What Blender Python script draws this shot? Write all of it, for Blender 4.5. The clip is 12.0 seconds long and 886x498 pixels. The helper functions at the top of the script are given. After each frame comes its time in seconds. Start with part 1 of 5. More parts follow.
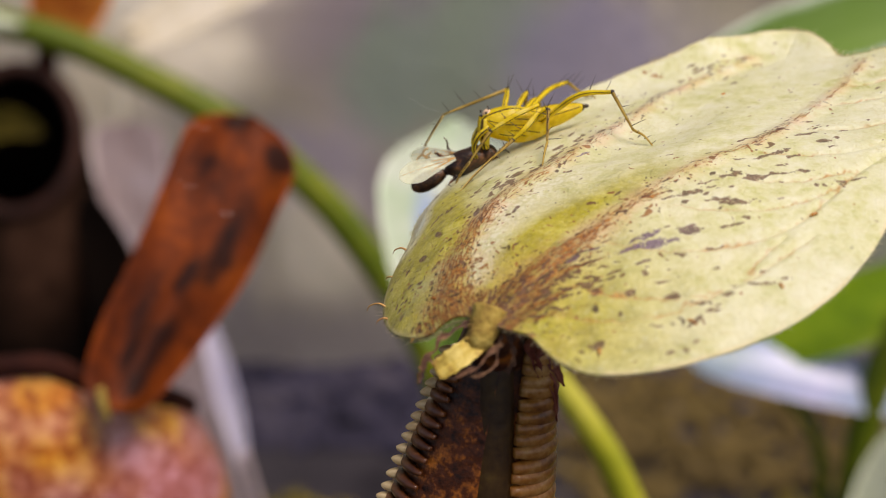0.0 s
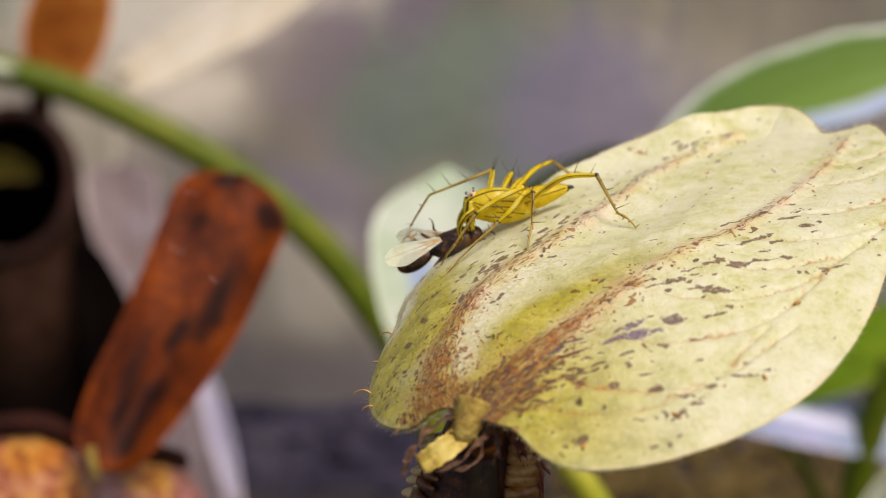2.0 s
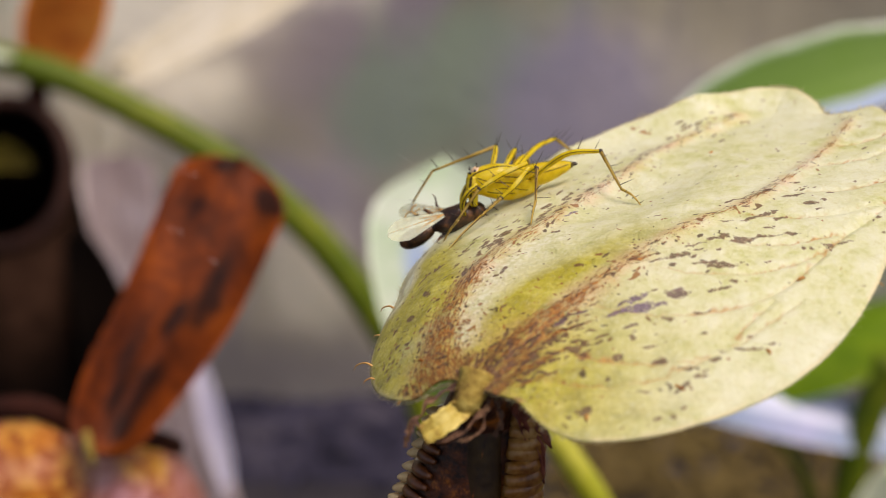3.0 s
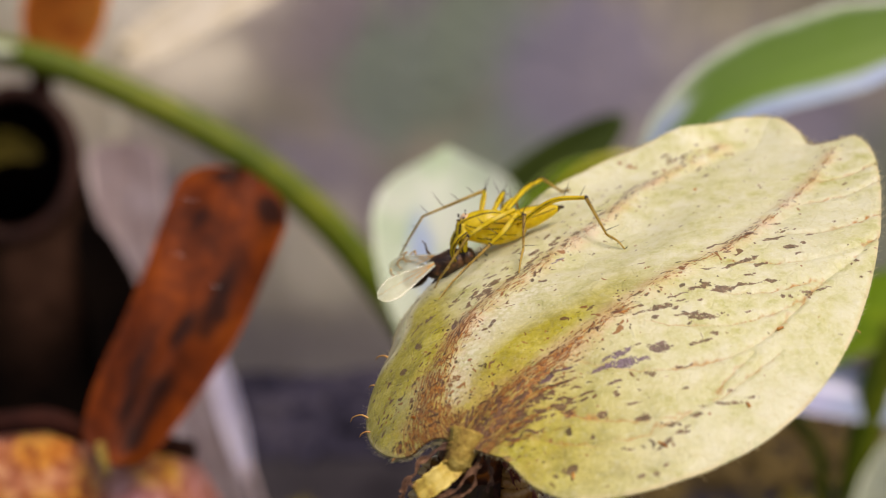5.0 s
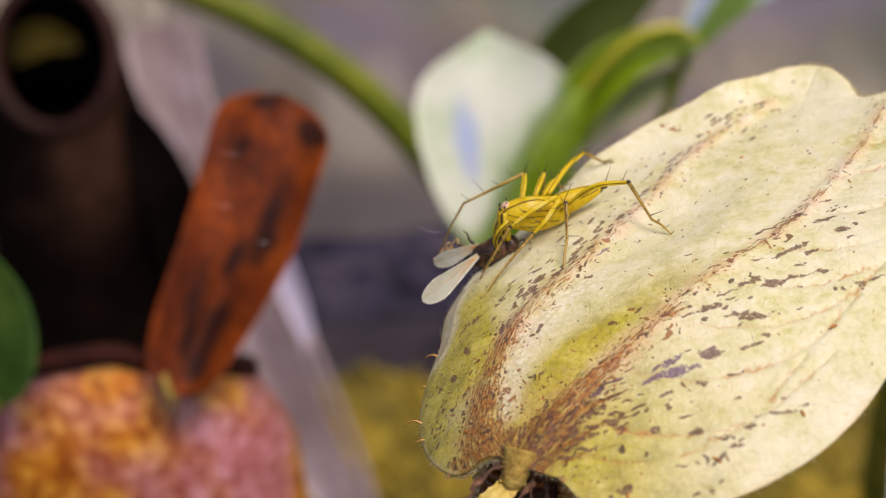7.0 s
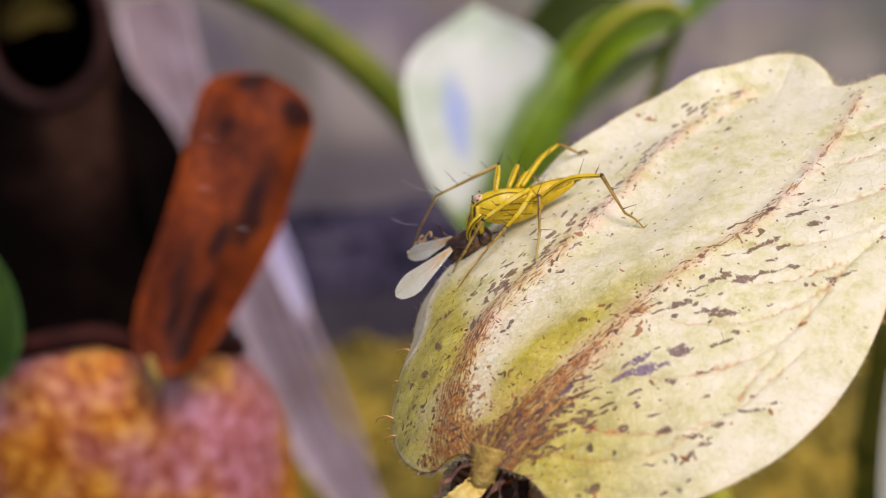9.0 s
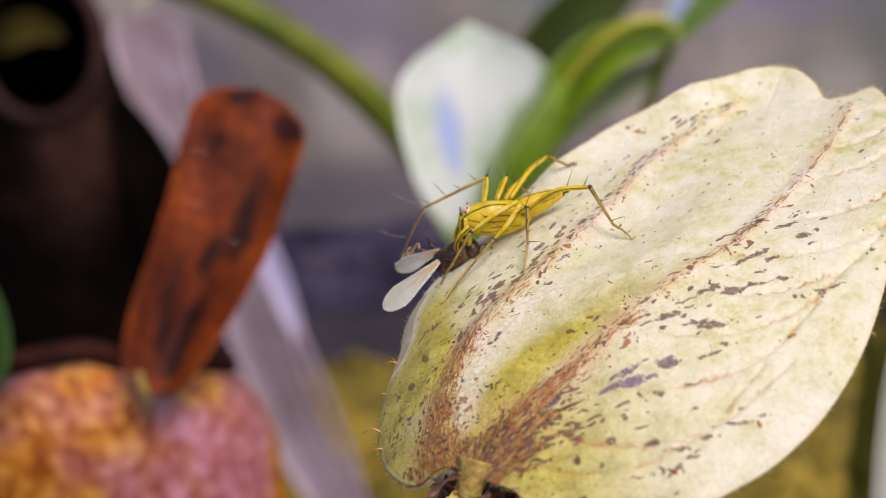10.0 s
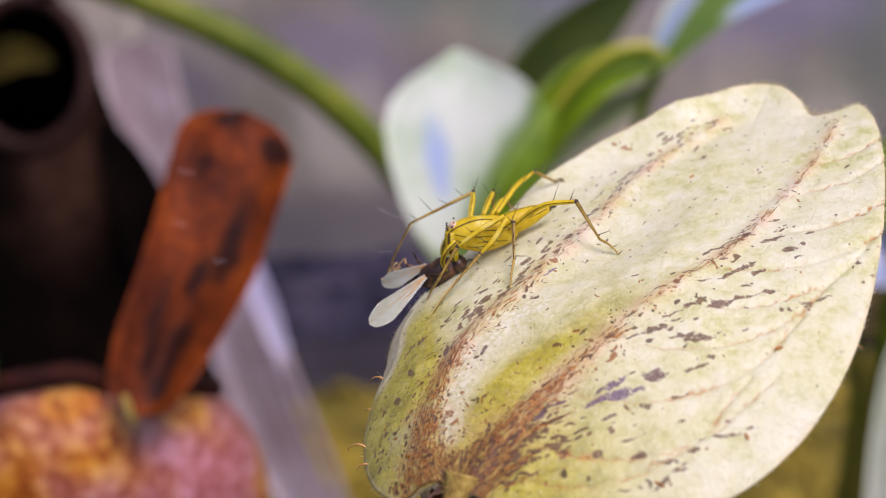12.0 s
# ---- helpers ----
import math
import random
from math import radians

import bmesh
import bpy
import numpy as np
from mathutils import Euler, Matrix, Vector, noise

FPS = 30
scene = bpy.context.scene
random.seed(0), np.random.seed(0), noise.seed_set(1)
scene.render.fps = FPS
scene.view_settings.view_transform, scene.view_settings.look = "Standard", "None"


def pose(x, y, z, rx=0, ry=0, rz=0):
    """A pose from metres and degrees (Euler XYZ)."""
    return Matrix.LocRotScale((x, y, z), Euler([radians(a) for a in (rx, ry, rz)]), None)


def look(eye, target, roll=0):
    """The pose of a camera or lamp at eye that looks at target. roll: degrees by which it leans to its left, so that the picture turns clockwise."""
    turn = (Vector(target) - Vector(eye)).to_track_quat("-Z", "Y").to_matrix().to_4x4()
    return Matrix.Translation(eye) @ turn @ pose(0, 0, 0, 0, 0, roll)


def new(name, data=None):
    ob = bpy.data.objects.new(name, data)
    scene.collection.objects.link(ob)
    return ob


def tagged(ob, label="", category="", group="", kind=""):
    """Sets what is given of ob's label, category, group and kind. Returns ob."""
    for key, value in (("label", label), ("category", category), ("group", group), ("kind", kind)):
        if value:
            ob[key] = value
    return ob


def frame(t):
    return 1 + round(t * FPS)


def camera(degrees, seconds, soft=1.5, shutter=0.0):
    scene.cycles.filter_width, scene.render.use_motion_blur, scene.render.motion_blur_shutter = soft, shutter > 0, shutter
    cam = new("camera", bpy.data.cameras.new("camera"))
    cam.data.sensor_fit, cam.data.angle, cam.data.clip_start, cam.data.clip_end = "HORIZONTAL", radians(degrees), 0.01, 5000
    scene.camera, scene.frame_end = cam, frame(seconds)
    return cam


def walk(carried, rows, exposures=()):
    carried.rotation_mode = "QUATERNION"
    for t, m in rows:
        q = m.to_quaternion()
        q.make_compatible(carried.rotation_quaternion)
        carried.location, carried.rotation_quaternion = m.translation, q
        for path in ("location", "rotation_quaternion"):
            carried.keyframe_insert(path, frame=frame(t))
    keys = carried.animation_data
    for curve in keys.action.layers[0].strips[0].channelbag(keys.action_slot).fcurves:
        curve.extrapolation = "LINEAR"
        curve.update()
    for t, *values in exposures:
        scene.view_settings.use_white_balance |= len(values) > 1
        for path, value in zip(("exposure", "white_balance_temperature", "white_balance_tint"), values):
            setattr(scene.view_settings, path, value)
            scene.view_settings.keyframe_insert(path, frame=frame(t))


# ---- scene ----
# All measures below are in millimetres round the base of the leafy lid; BASE lifts them above the soil.
MM, BASE = 0.001, 590.0


def world(p):
    return Vector((p[0] * MM, p[1] * MM, (p[2] + BASE) * MM))


# ---- camera ----
cam = camera(40, 12.0, soft=0.9)
cam.data.dof.use_dof = True
cam.data.dof.focus_distance = 0.0825
cam.data.dof.aperture_fstop = 29.0

# seconds, eye (mm), yaw, pitch, roll (degrees)
PATH = [
    (0, -0.14, -76.46, 22.92, 0.51, -19.51, -0.49),
    (0.5, 0.16, -76.16, 24.75, 0.15, -18.46, -0.36),
    (1, 0.80, -76.19, 24.83, 0.14, -18.28, -0.46),
    (1.5, 0.82, -76.00, 25.07, 0.08, -18.19, -0.51),
    (2, 0.55, -75.58, 26.21, 0.24, -17.86, -0.69),
    (2.5, 1.13, -75.49, 25.95, 0.01, -17.61, -0.39),
    (3, -0.00, -75.78, 24.62, 0.00, -18.00, -0.00),
    (4.8, 1.73, -76.23, 28.30, 0.49, -19.27, -1.37),
    (5, 1.54, -76.01, 30.94, 0.55, -19.58, -1.91),
    (5.5, 0.56, -73.69, 35.26, 0.87, -21.84, -3.41),
    (6, 1.14, -72.23, 38.31, 2.22, -24.16, -4.90),
    (6.5, 1.84, -71.70, 40.29, 3.15, -25.68, -6.22),
    (7, 2.73, -70.81, 40.28, 3.73, -26.54, -6.78),
    (7.2, 3.50, -71.22, 41.22, 4.33, -27.20, -7.63),
    (8.8, 4.37, -69.83, 41.69, 3.91, -28.31, -7.21),
    (9, 4.61, -69.58, 41.41, 3.75, -27.98, -6.95),
    (9.5, 4.79, -69.30, 41.15, 3.63, -27.75, -6.84),
    (10, 5.02, -69.32, 40.68, 3.34, -27.14, -6.68),
    (10.5, 5.32, -69.37, 39.29, 2.74, -26.42, -6.21),
    (11, 5.36, -69.17, 38.60, 2.43, -26.48, -6.20),
    (11.5, 5.12, -69.52, 38.79, 2.32, -26.18, -6.10),
    (12, 5.07, -69.56, 39.64, 2.57, -25.84, -6.27),
]


def camera_rows():
    out = []
    for t, x, y, z, yaw, pitch, roll in PATH:
        a, b = radians(yaw), radians(pitch)
        way = Vector((-math.sin(a) * math.cos(b), math.cos(a) * math.cos(b), math.sin(b)))
        eye = world((x, y, z))
        out.append((t, look(eye, eye + way * 0.08, roll)))
    return out


walk(cam, camera_rows(), [(0, -0.07, 7400, 22), (3.2, -0.08, 7400, 21), (4.8, -0.16, 7600, 23), (5.5, -0.16, 7600, 23), (6.5, -0.08, 7400, 28), (7.2, -0.04, 7250, 31), (9, -0.03, 6700, 36), (12, -0.01, 6350, 37)])

# ---- light ----
sky = bpy.data.worlds.new("sky")
scene.world = sky
sky.use_nodes = True
sky_tree = sky.node_tree
sky_tex = sky_tree.nodes.new("ShaderNodeTexSky")
sky_tex.sky_type, sky_tex.sun_disc = "NISHITA", False
sky_tex.sun_elevation, sky_tex.sun_rotation = radians(60), radians(136)
sky_tree.links.new(sky_tex.outputs[0], sky_tree.nodes["Background"].inputs[0])
sky_tree.nodes["Background"].inputs[1].default_value = 0.108

sun = new("sun", bpy.data.lights.new("sun", "SUN"))
sun.data.energy, sun.data.angle, sun.data.color = 3.9, radians(36), (1.0, 0.93, 0.82)
sun.matrix_world = look((0.43, -0.41, 1.12), (0, 0, 0.0))


# ---- materials ----
def make_material(name):
    mat = bpy.data.materials.new(name)
    mat.use_nodes = True
    return mat, mat.node_tree, mat.node_tree.nodes["Principled BSDF"]


def node(tree, kind, **values):
    n = tree.nodes.new(kind)
    for key, value in values.items():
        if key in n.inputs:
            n.inputs[key].default_value = value
    return n


def noise_node(tree, scale, detail=4.0, rough=0.6, vector=None, distortion=0.0):
    n = node(tree, "ShaderNodeTexNoise", Scale=scale, Detail=detail, Roughness=rough, Distortion=distortion)
    if vector is None:
        vector = tree.nodes.new("ShaderNodeTexCoord").outputs["Object"]
    tree.links.new(vector, n.inputs["Vector"])
    return n.outputs["Fac"]


def ramp(tree, fac, stops):
    n = tree.nodes.new("ShaderNodeValToRGB")
    e = n.color_ramp.elements
    while len(e) < len(stops):
        e.new(0.5)
    for k, (at, colour) in enumerate(stops):
        e[k].position, e[k].color = at, (*colour, 1.0)
    tree.links.new(fac, n.inputs["Fac"])
    return n.outputs["Color"]


def blend(tree, fac, a, b, kind="MIX"):
    n = tree.nodes.new("ShaderNodeMix")
    n.data_type, n.blend_type = "RGBA", kind
    for socket, value in ((n.inputs[0], fac), (n.inputs[6], a), (n.inputs[7], b)):
        if isinstance(value, bpy.types.NodeSocket):
            tree.links.new(value, socket)
        elif isinstance(value, (int, float)):
            socket.default_value = value
        else:
            socket.default_value = (*value, 1.0)
    return n.outputs[2]


def calc(tree, op, a, b=0.0, c=0.0):
    n = tree.nodes.new("ShaderNodeMath")
    n.operation = op
    for socket, value in zip(n.inputs, (a, b, c)):
        if isinstance(value, bpy.types.NodeSocket):
            tree.links.new(value, socket)
        else:
            socket.default_value = value
    return n.outputs[0]


def smooth(tree, value, low, high):
    n = tree.nodes.new("ShaderNodeMapRange")
    n.interpolation_type = "SMOOTHSTEP"
    tree.links.new(value, n.inputs[0])
    n.inputs[1].default_value, n.inputs[2].default_value = low, high
    return n.outputs[0]


def field(tree, name, vector=False):
    n = tree.nodes.new("ShaderNodeAttribute")
    n.attribute_name = name
    return n.outputs["Vector" if vector else "Fac"]


def bumped(tree, shader, height, strength, distance):
    n = node(tree, "ShaderNodeBump", Strength=strength, Distance=distance)
    tree.links.new(height, n.inputs["Height"])
    tree.links.new(n.outputs[0], shader.inputs["Normal"])


def translucent(mat, tree, shader, colour, share):
    """Lets a share of the light through a thin leaf."""
    thin = tree.nodes.new("ShaderNodeBsdfTranslucent")
    if isinstance(colour, bpy.types.NodeSocket):
        tree.links.new(colour, thin.inputs["Color"])
    else:
        thin.inputs["Color"].default_value = (*colour, 1.0)
    mix = node(tree, "ShaderNodeMixShader", Fac=share)
    tree.links.new(shader.outputs[0], mix.inputs[1])
    tree.links.new(thin.outputs[0], mix.inputs[2])
    tree.links.new(mix.outputs[0], tree.nodes["Material Output"].inputs["Surface"])


def plain(name, stops, scale, rough=0.6, bump=0.0, bump_scale=None, coat=0.0, let_through=0.0, metal=0.0, detail=5.0, gloss=0.5):
    """A surface whose colour wanders through the stops, with a finer grain over it."""
    mat, tree, shader = make_material(name)
    wide, fine = noise_node(tree, scale, detail), noise_node(tree, scale * 7, 3.0)
    colour = ramp(tree, calc(tree, "ADD", calc(tree, "MULTIPLY", wide, 0.75), calc(tree, "MULTIPLY", fine, 0.25)), stops)
    tree.links.new(colour, shader.inputs["Base Color"])
    shader.inputs["Roughness"].default_value = rough
    shader.inputs["Metallic"].default_value = metal
    shader.inputs["Coat Weight"].default_value = coat
    shader.inputs["Coat Roughness"].default_value = 0.3
    shader.inputs["Coat IOR"].default_value = 2.0 if coat >= 1 else 1.5
    shader.inputs["Specular IOR Level"].default_value = gloss
    if bump:
        bumped(tree, shader, noise_node(tree, bump_scale or scale * 5, 6.0), 0.7, bump)
    if let_through:
        translucent(mat, tree, shader, colour, let_through)
    return mat


def lid_material():
    mat, tree, shader = make_material("pale_lid_leaf")
    grain = field(tree, "grain", True)
    wide, mid, fine = noise_node(tree, 110, 4.0), noise_node(tree, 650, 5.0, 0.7), noise_node(tree, 3200, 3.0)
    pale = ramp(tree, mid, [(0.30, (0.54, 0.58, 0.20)), (0.46, (0.72, 0.75, 0.42)), (0.66, (0.84, 0.87, 0.65))])
    pale = blend(tree, calc(tree, "MULTIPLY", smooth(tree, wide, 0.44, 0.66), 0.6), pale, (0.80, 0.84, 0.66))
    # green where the leaf is youngest, by the stalk
    green = ramp(tree, mid, [(0.32, (0.27, 0.24, 0.005)), (0.5, (0.48, 0.45, 0.022)), (0.68, (0.66, 0.63, 0.11))])
    colour = blend(tree, calc(tree, "MULTIPLY", field(tree, "young"), smooth(tree, calc(tree, "ADD", calc(tree, "MULTIPLY", mid, 0.3), calc(tree, "MULTIPLY", wide, 0.7)), 0.26, 0.50)), pale, green)
    # pale grain of the skin, its fine highlights painted into the colour
    colour = blend(tree, calc(tree, "MULTIPLY", smooth(tree, fine, 0.50, 0.68), calc(tree, "SUBTRACT", 0.42, calc(tree, "MULTIPLY", field(tree, "young"), 0.30))), colour, (0.84, 0.88, 0.68))
    colour = blend(tree, calc(tree, "MULTIPLY", smooth(tree, noise_node(tree, 2000, 4.0, 0.75), 0.47, 0.34), 0.35), colour, (0.58, 0.56, 0.20))
    # net of fine veins
    cells = node(tree, "ShaderNodeTexVoronoi", Scale=420.0)
    cells.feature = "DISTANCE_TO_EDGE"
    warp = tree.nodes.new("ShaderNodeVectorMath")
    warp.operation = "ADD"
    soft = node(tree, "ShaderNodeTexNoise", Scale=500.0, Detail=2.0)
    coord = tree.nodes.new("ShaderNodeTexCoord").outputs["Object"]
    tree.links.new(coord, soft.inputs["Vector"])
    shrink = tree.nodes.new("ShaderNodeVectorMath")
    shrink.operation = "SCALE"
    shrink.inputs["Scale"].default_value = 0.004
    tree.links.new(soft.outputs["Color"], shrink.inputs[0])
    tree.links.new(coord, warp.inputs[0])
    tree.links.new(shrink.outputs[0], warp.inputs[1])
    tree.links.new(warp.outputs[0], cells.inputs["Vector"])
    mesh = smooth(tree, cells.outputs["Distance"], 0.075, 0.0)
    colour = blend(tree, calc(tree, "MULTIPLY", calc(tree, "MULTIPLY", mesh, smooth(tree, wide, 0.45, 0.65)), 0.14), colour, (0.60, 0.52, 0.20))
    # pale membrane at the bulge of the rim
    colour = blend(tree, calc(tree, "MULTIPLY", field(tree, "film"), 0.8), colour, ramp(tree, mid, [(0.3, (0.70, 0.70, 0.46)), (0.6, (0.90, 0.91, 0.78))]))
    # wet gloss beside the left vein, painted as a pale speckled strip
    colour = blend(tree, calc(tree, "MULTIPLY", field(tree, "bright"), 0.5), colour, ramp(tree, fine, [(0.38, (0.62, 0.64, 0.34)), (0.58, (0.93, 0.95, 0.82))]))
    # flush of pink and ochre round the veins
    patch = noise_node(tree, 420, 5.0, 0.7)
    flush = calc(tree, "MULTIPLY", field(tree, "net"), smooth(tree, patch, 0.34, 0.62))
    colour = blend(tree, calc(tree, "MULTIPLY", flush, 0.48), colour, blend(tree, smooth(tree, wide, 0.42, 0.58), (0.78, 0.44, 0.16), (0.86, 0.46, 0.30)))
    # orange-brown streaks along the veins, broken into specks
    streak = noise_node(tree, 1.0, 6.0, 0.75, grain)
    speck = noise_node(tree, 5200, 4.0, 0.75)
    # soft brown wash round the stalk
    colour = blend(tree, calc(tree, "MULTIPLY", field(tree, "wash"), smooth(tree, patch, 0.30, 0.58)), colour, ramp(tree, speck, [(0.36, (0.30, 0.16, 0.02)), (0.60, (0.66, 0.50, 0.13))]))
    rough = calc(tree, "ADD", calc(tree, "MULTIPLY", streak, 0.80), calc(tree, "MULTIPLY", speck, 0.24))
    need = calc(tree, "SUBTRACT", 0.770, calc(tree, "MULTIPLY", field(tree, "vein"), 0.242))
    vein = smooth(tree, calc(tree, "SUBTRACT", rough, need), -0.012, 0.022)
    tone = calc(tree, "ADD", calc(tree, "MULTIPLY", noise_node(tree, 3400, 4.0, 0.75), 0.55), calc(tree, "MULTIPLY", noise_node(tree, 2.3, 4.0, 0.7, grain), 0.45))
    brown = ramp(tree, tone, [(0.40, (0.05, 0.014, 0.004)), (0.47, (0.26, 0.070, 0.007)), (0.54, (0.53, 0.20, 0.022)), (0.62, (0.74, 0.43, 0.11))])
    brown = blend(tree, calc(tree, "MULTIPLY", field(tree, "old"), 0.75), brown, ramp(tree, tone, [(0.40, (0.03, 0.012, 0.004)), (0.60, (0.22, 0.095, 0.018))]))
    colour = blend(tree, calc(tree, "MULTIPLY", vein, 0.92), colour, brown)
    # scattered dark specks, densest round the veins
    for scale, size in ((1500.0, 0.30), (3000.0, 0.34)):
        dots = node(tree, "ShaderNodeTexVoronoi", Scale=scale)
        tree.links.new(warp.outputs[0], dots.inputs["Vector"])
        pick = tree.nodes.new("ShaderNodeSeparateColor")
        tree.links.new(dots.outputs["Color"], pick.inputs[0])
        chosen = calc(tree, "GREATER_THAN", calc(tree, "MULTIPLY", field(tree, "dust"), 0.62), pick.outputs[0])
        wide_dot = calc(tree, "MULTIPLY", calc(tree, "ADD", 0.35, pick.outputs[1]), size)
        dot = smooth(tree, calc(tree, "SUBTRACT", calc(tree, "ADD", dots.outputs["Distance"], calc(tree, "MULTIPLY", calc(tree, "SUBTRACT", speck, 0.5), 0.5)), wide_dot), 0.05, -0.05)
        colour = blend(tree, calc(tree, "MULTIPLY", calc(tree, "MULTIPLY", dot, chosen), 0.85), colour, ramp(tree, pick.outputs[2], [(0.2, (0.05, 0.018, 0.008)), (0.8, (0.36, 0.14, 0.03))]))
    # thin rusty threads in the folds
    rusty = calc(tree, "MULTIPLY", field(tree, "thread"), smooth(tree, noise_node(tree, 300, 4.0, 0.7), 0.36, 0.58))
    colour = blend(tree, calc(tree, "MULTIPLY", rusty, 0.95), colour, ramp(tree, tone, [(0.38, (0.34, 0.12, 0.02)), (0.62, (0.74, 0.40, 0.10))]))
    # dark dashes with ragged ends
    torn = calc(tree, "ADD", calc(tree, "MULTIPLY", calc(tree, "SUBTRACT", noise_node(tree, 2800, 5.0, 0.8), 0.5), 4.0), calc(tree, "MULTIPLY", calc(tree, "SUBTRACT", tone, 0.5), 2.5))
    ragged = calc(tree, "MULTIPLY", field(tree, "dash"), calc(tree, "ADD", torn, 1.0))
    ink = blend(tree, smooth(tree, field(tree, "violet"), 0.25, 0.95), ramp(tree, speck, [(0.38, (0.045, 0.016, 0.010)), (0.62, (0.24, 0.115, 0.06))]), ramp(tree, speck, [(0.38, (0.075, 0.04, 0.09)), (0.62, (0.25, 0.16, 0.30))]))
    colour = blend(tree, calc(tree, "MULTIPLY", smooth(tree, ragged, 0.42, 0.60), 0.86), colour, ink)
    # ochre rim
    colour = blend(tree, calc(tree, "MULTIPLY", field(tree, "rim"), smooth(tree, mid, 0.35, 0.6)), colour, (0.82, 0.72, 0.42))
    tree.links.new(colour, shader.inputs["Base Color"])
    shader.inputs["Roughness"].default_value = 0.42
    shader.inputs["Sheen Weight"].default_value = 0.1
    height = calc(tree, "ADD", calc(tree, "MULTIPLY", noise_node(tree, 2600, 5.0, 0.7), 0.7), calc(tree, "MULTIPLY", vein, 0.12))
    height = calc(tree, "SUBTRACT", height, calc(tree, "MULTIPLY", mesh, 0.1))
    bumped(tree, shader, height, 0.9, 0.0002)
    translucent(mat, tree, shader, colour, 0.2)
    # the bulge of the rim is a thin clear membrane
    clear = tree.nodes.new("ShaderNodeBsdfTransparent")
    clear.inputs["Color"].default_value = (0.95, 0.94, 0.82, 1.0)
    mix = tree.nodes.new("ShaderNodeMixShader")
    out = tree.nodes["Material Output"]
    tree.links.new(calc(tree, "MULTIPLY", smooth(tree, field(tree, "film"), 0.45, 0.75), 0.55), mix.inputs[0])
    tree.links.new(out.inputs["Surface"].links[0].from_socket, mix.inputs[1])
    tree.links.new(clear.outputs[0], mix.inputs[2])
    tree.links.new(mix.outputs[0], out.inputs["Surface"])
    return mat


def old_lid_material():
    """Withered rust-brown skin with black blotches."""
    mat, tree, shader = make_material("rust_brown_lid")
    wide, fine = noise_node(tree, 85, 5.0, 0.65), noise_node(tree, 700, 4.0)
    rust = ramp(tree, calc(tree, "ADD", calc(tree, "MULTIPLY", wide, 0.7), calc(tree, "MULTIPLY", fine, 0.3)), [(0.36, (0.04, 0.007, 0.001)), (0.5, (0.145, 0.026, 0.002)), (0.64, (0.34, 0.070, 0.004))])
    dark = smooth(tree, calc(tree, "ADD", field(tree, "blotch"), calc(tree, "MULTIPLY", calc(tree, "SUBTRACT", wide, 0.5), 3.0)), 0.1, 0.95)
    colour = blend(tree, calc(tree, "MULTIPLY", dark, 0.96), rust, (0.016, 0.004, 0.002))
    tree.links.new(colour, shader.inputs["Base Color"])
    shader.inputs["Roughness"].default_value = 0.5
    bumped(tree, shader, wide, 0.6, 0.0006)
    shader.inputs["Specular IOR Level"].default_value = 0.2
    return mat


def old_body_material():
    """Orange skin in small cells, flushed with pink in places."""
    mat, tree, shader = make_material("mottled_orange_pitcher")
    cells = node(tree, "ShaderNodeTexVoronoi", Scale=420.0)
    cells.feature = "SMOOTH_F1"
    tree.links.new(tree.nodes.new("ShaderNodeTexCoord").outputs["Object"], cells.inputs["Vector"])
    wide, mid = noise_node(tree, 34, 2.0), noise_node(tree, 380, 4.0, 0.75)
    orange = ramp(tree, mid, [(0.38, (0.22, 0.045, 0.003)), (0.5, (0.58, 0.19, 0.010)), (0.60, (0.80, 0.43, 0.05))])
    pink = ramp(tree, mid, [(0.38, (0.24, 0.05, 0.04)), (0.5, (0.46, 0.16, 0.15)), (0.60, (0.64, 0.31, 0.36))])
    colour = blend(tree, smooth(tree, wide, 0.46, 0.60), orange, pink)
    colour = blend(tree, calc(tree, "MULTIPLY", smooth(tree, cells.outputs["Distance"], 0.35, 0.75), 0.45), colour, (0.30, 0.06, 0.012))
    tree.links.new(colour, shader.inputs["Base Color"])
    shader.inputs["Roughness"].default_value = 0.36
    shader.inputs["Coat Weight"].default_value = 0.25
    bumped(tree, shader, mid, 0.5, 0.0003)
    return mat


def dark_material():
    """Blackened skin; the lit patch below the mouth is painted in pinkish brown."""
    mat, tree, shader = make_material("blackened_pitcher")
    wide, fine = noise_node(tree, 13, 4.0), noise_node(tree, 90, 3.0)
    colour = ramp(tree, wide, [(0.40, (0.002, 0.0012, 0.001)), (0.58, (0.005, 0.003, 0.002)), (0.76, (0.025, 0.012, 0.007))])
    dry = smooth(tree, calc(tree, "ADD", field(tree, "dry"), calc(tree, "MULTIPLY", calc(tree, "SUBTRACT", wide, 0.5), 0.9)), 0.15, 0.95)
    colour = blend(tree, dry, colour, ramp(tree, fine, [(0.3, (0.022, 0.010, 0.006)), (0.7, (0.065, 0.032, 0.02))]))
    tree.links.new(colour, shader.inputs["Base Color"])
    shader.inputs["Roughness"].default_value = 0.8
    shader.inputs["Specular IOR Level"].default_value = 0.03
    bumped(tree, shader, fine, 0.6, 0.0004)
    return mat


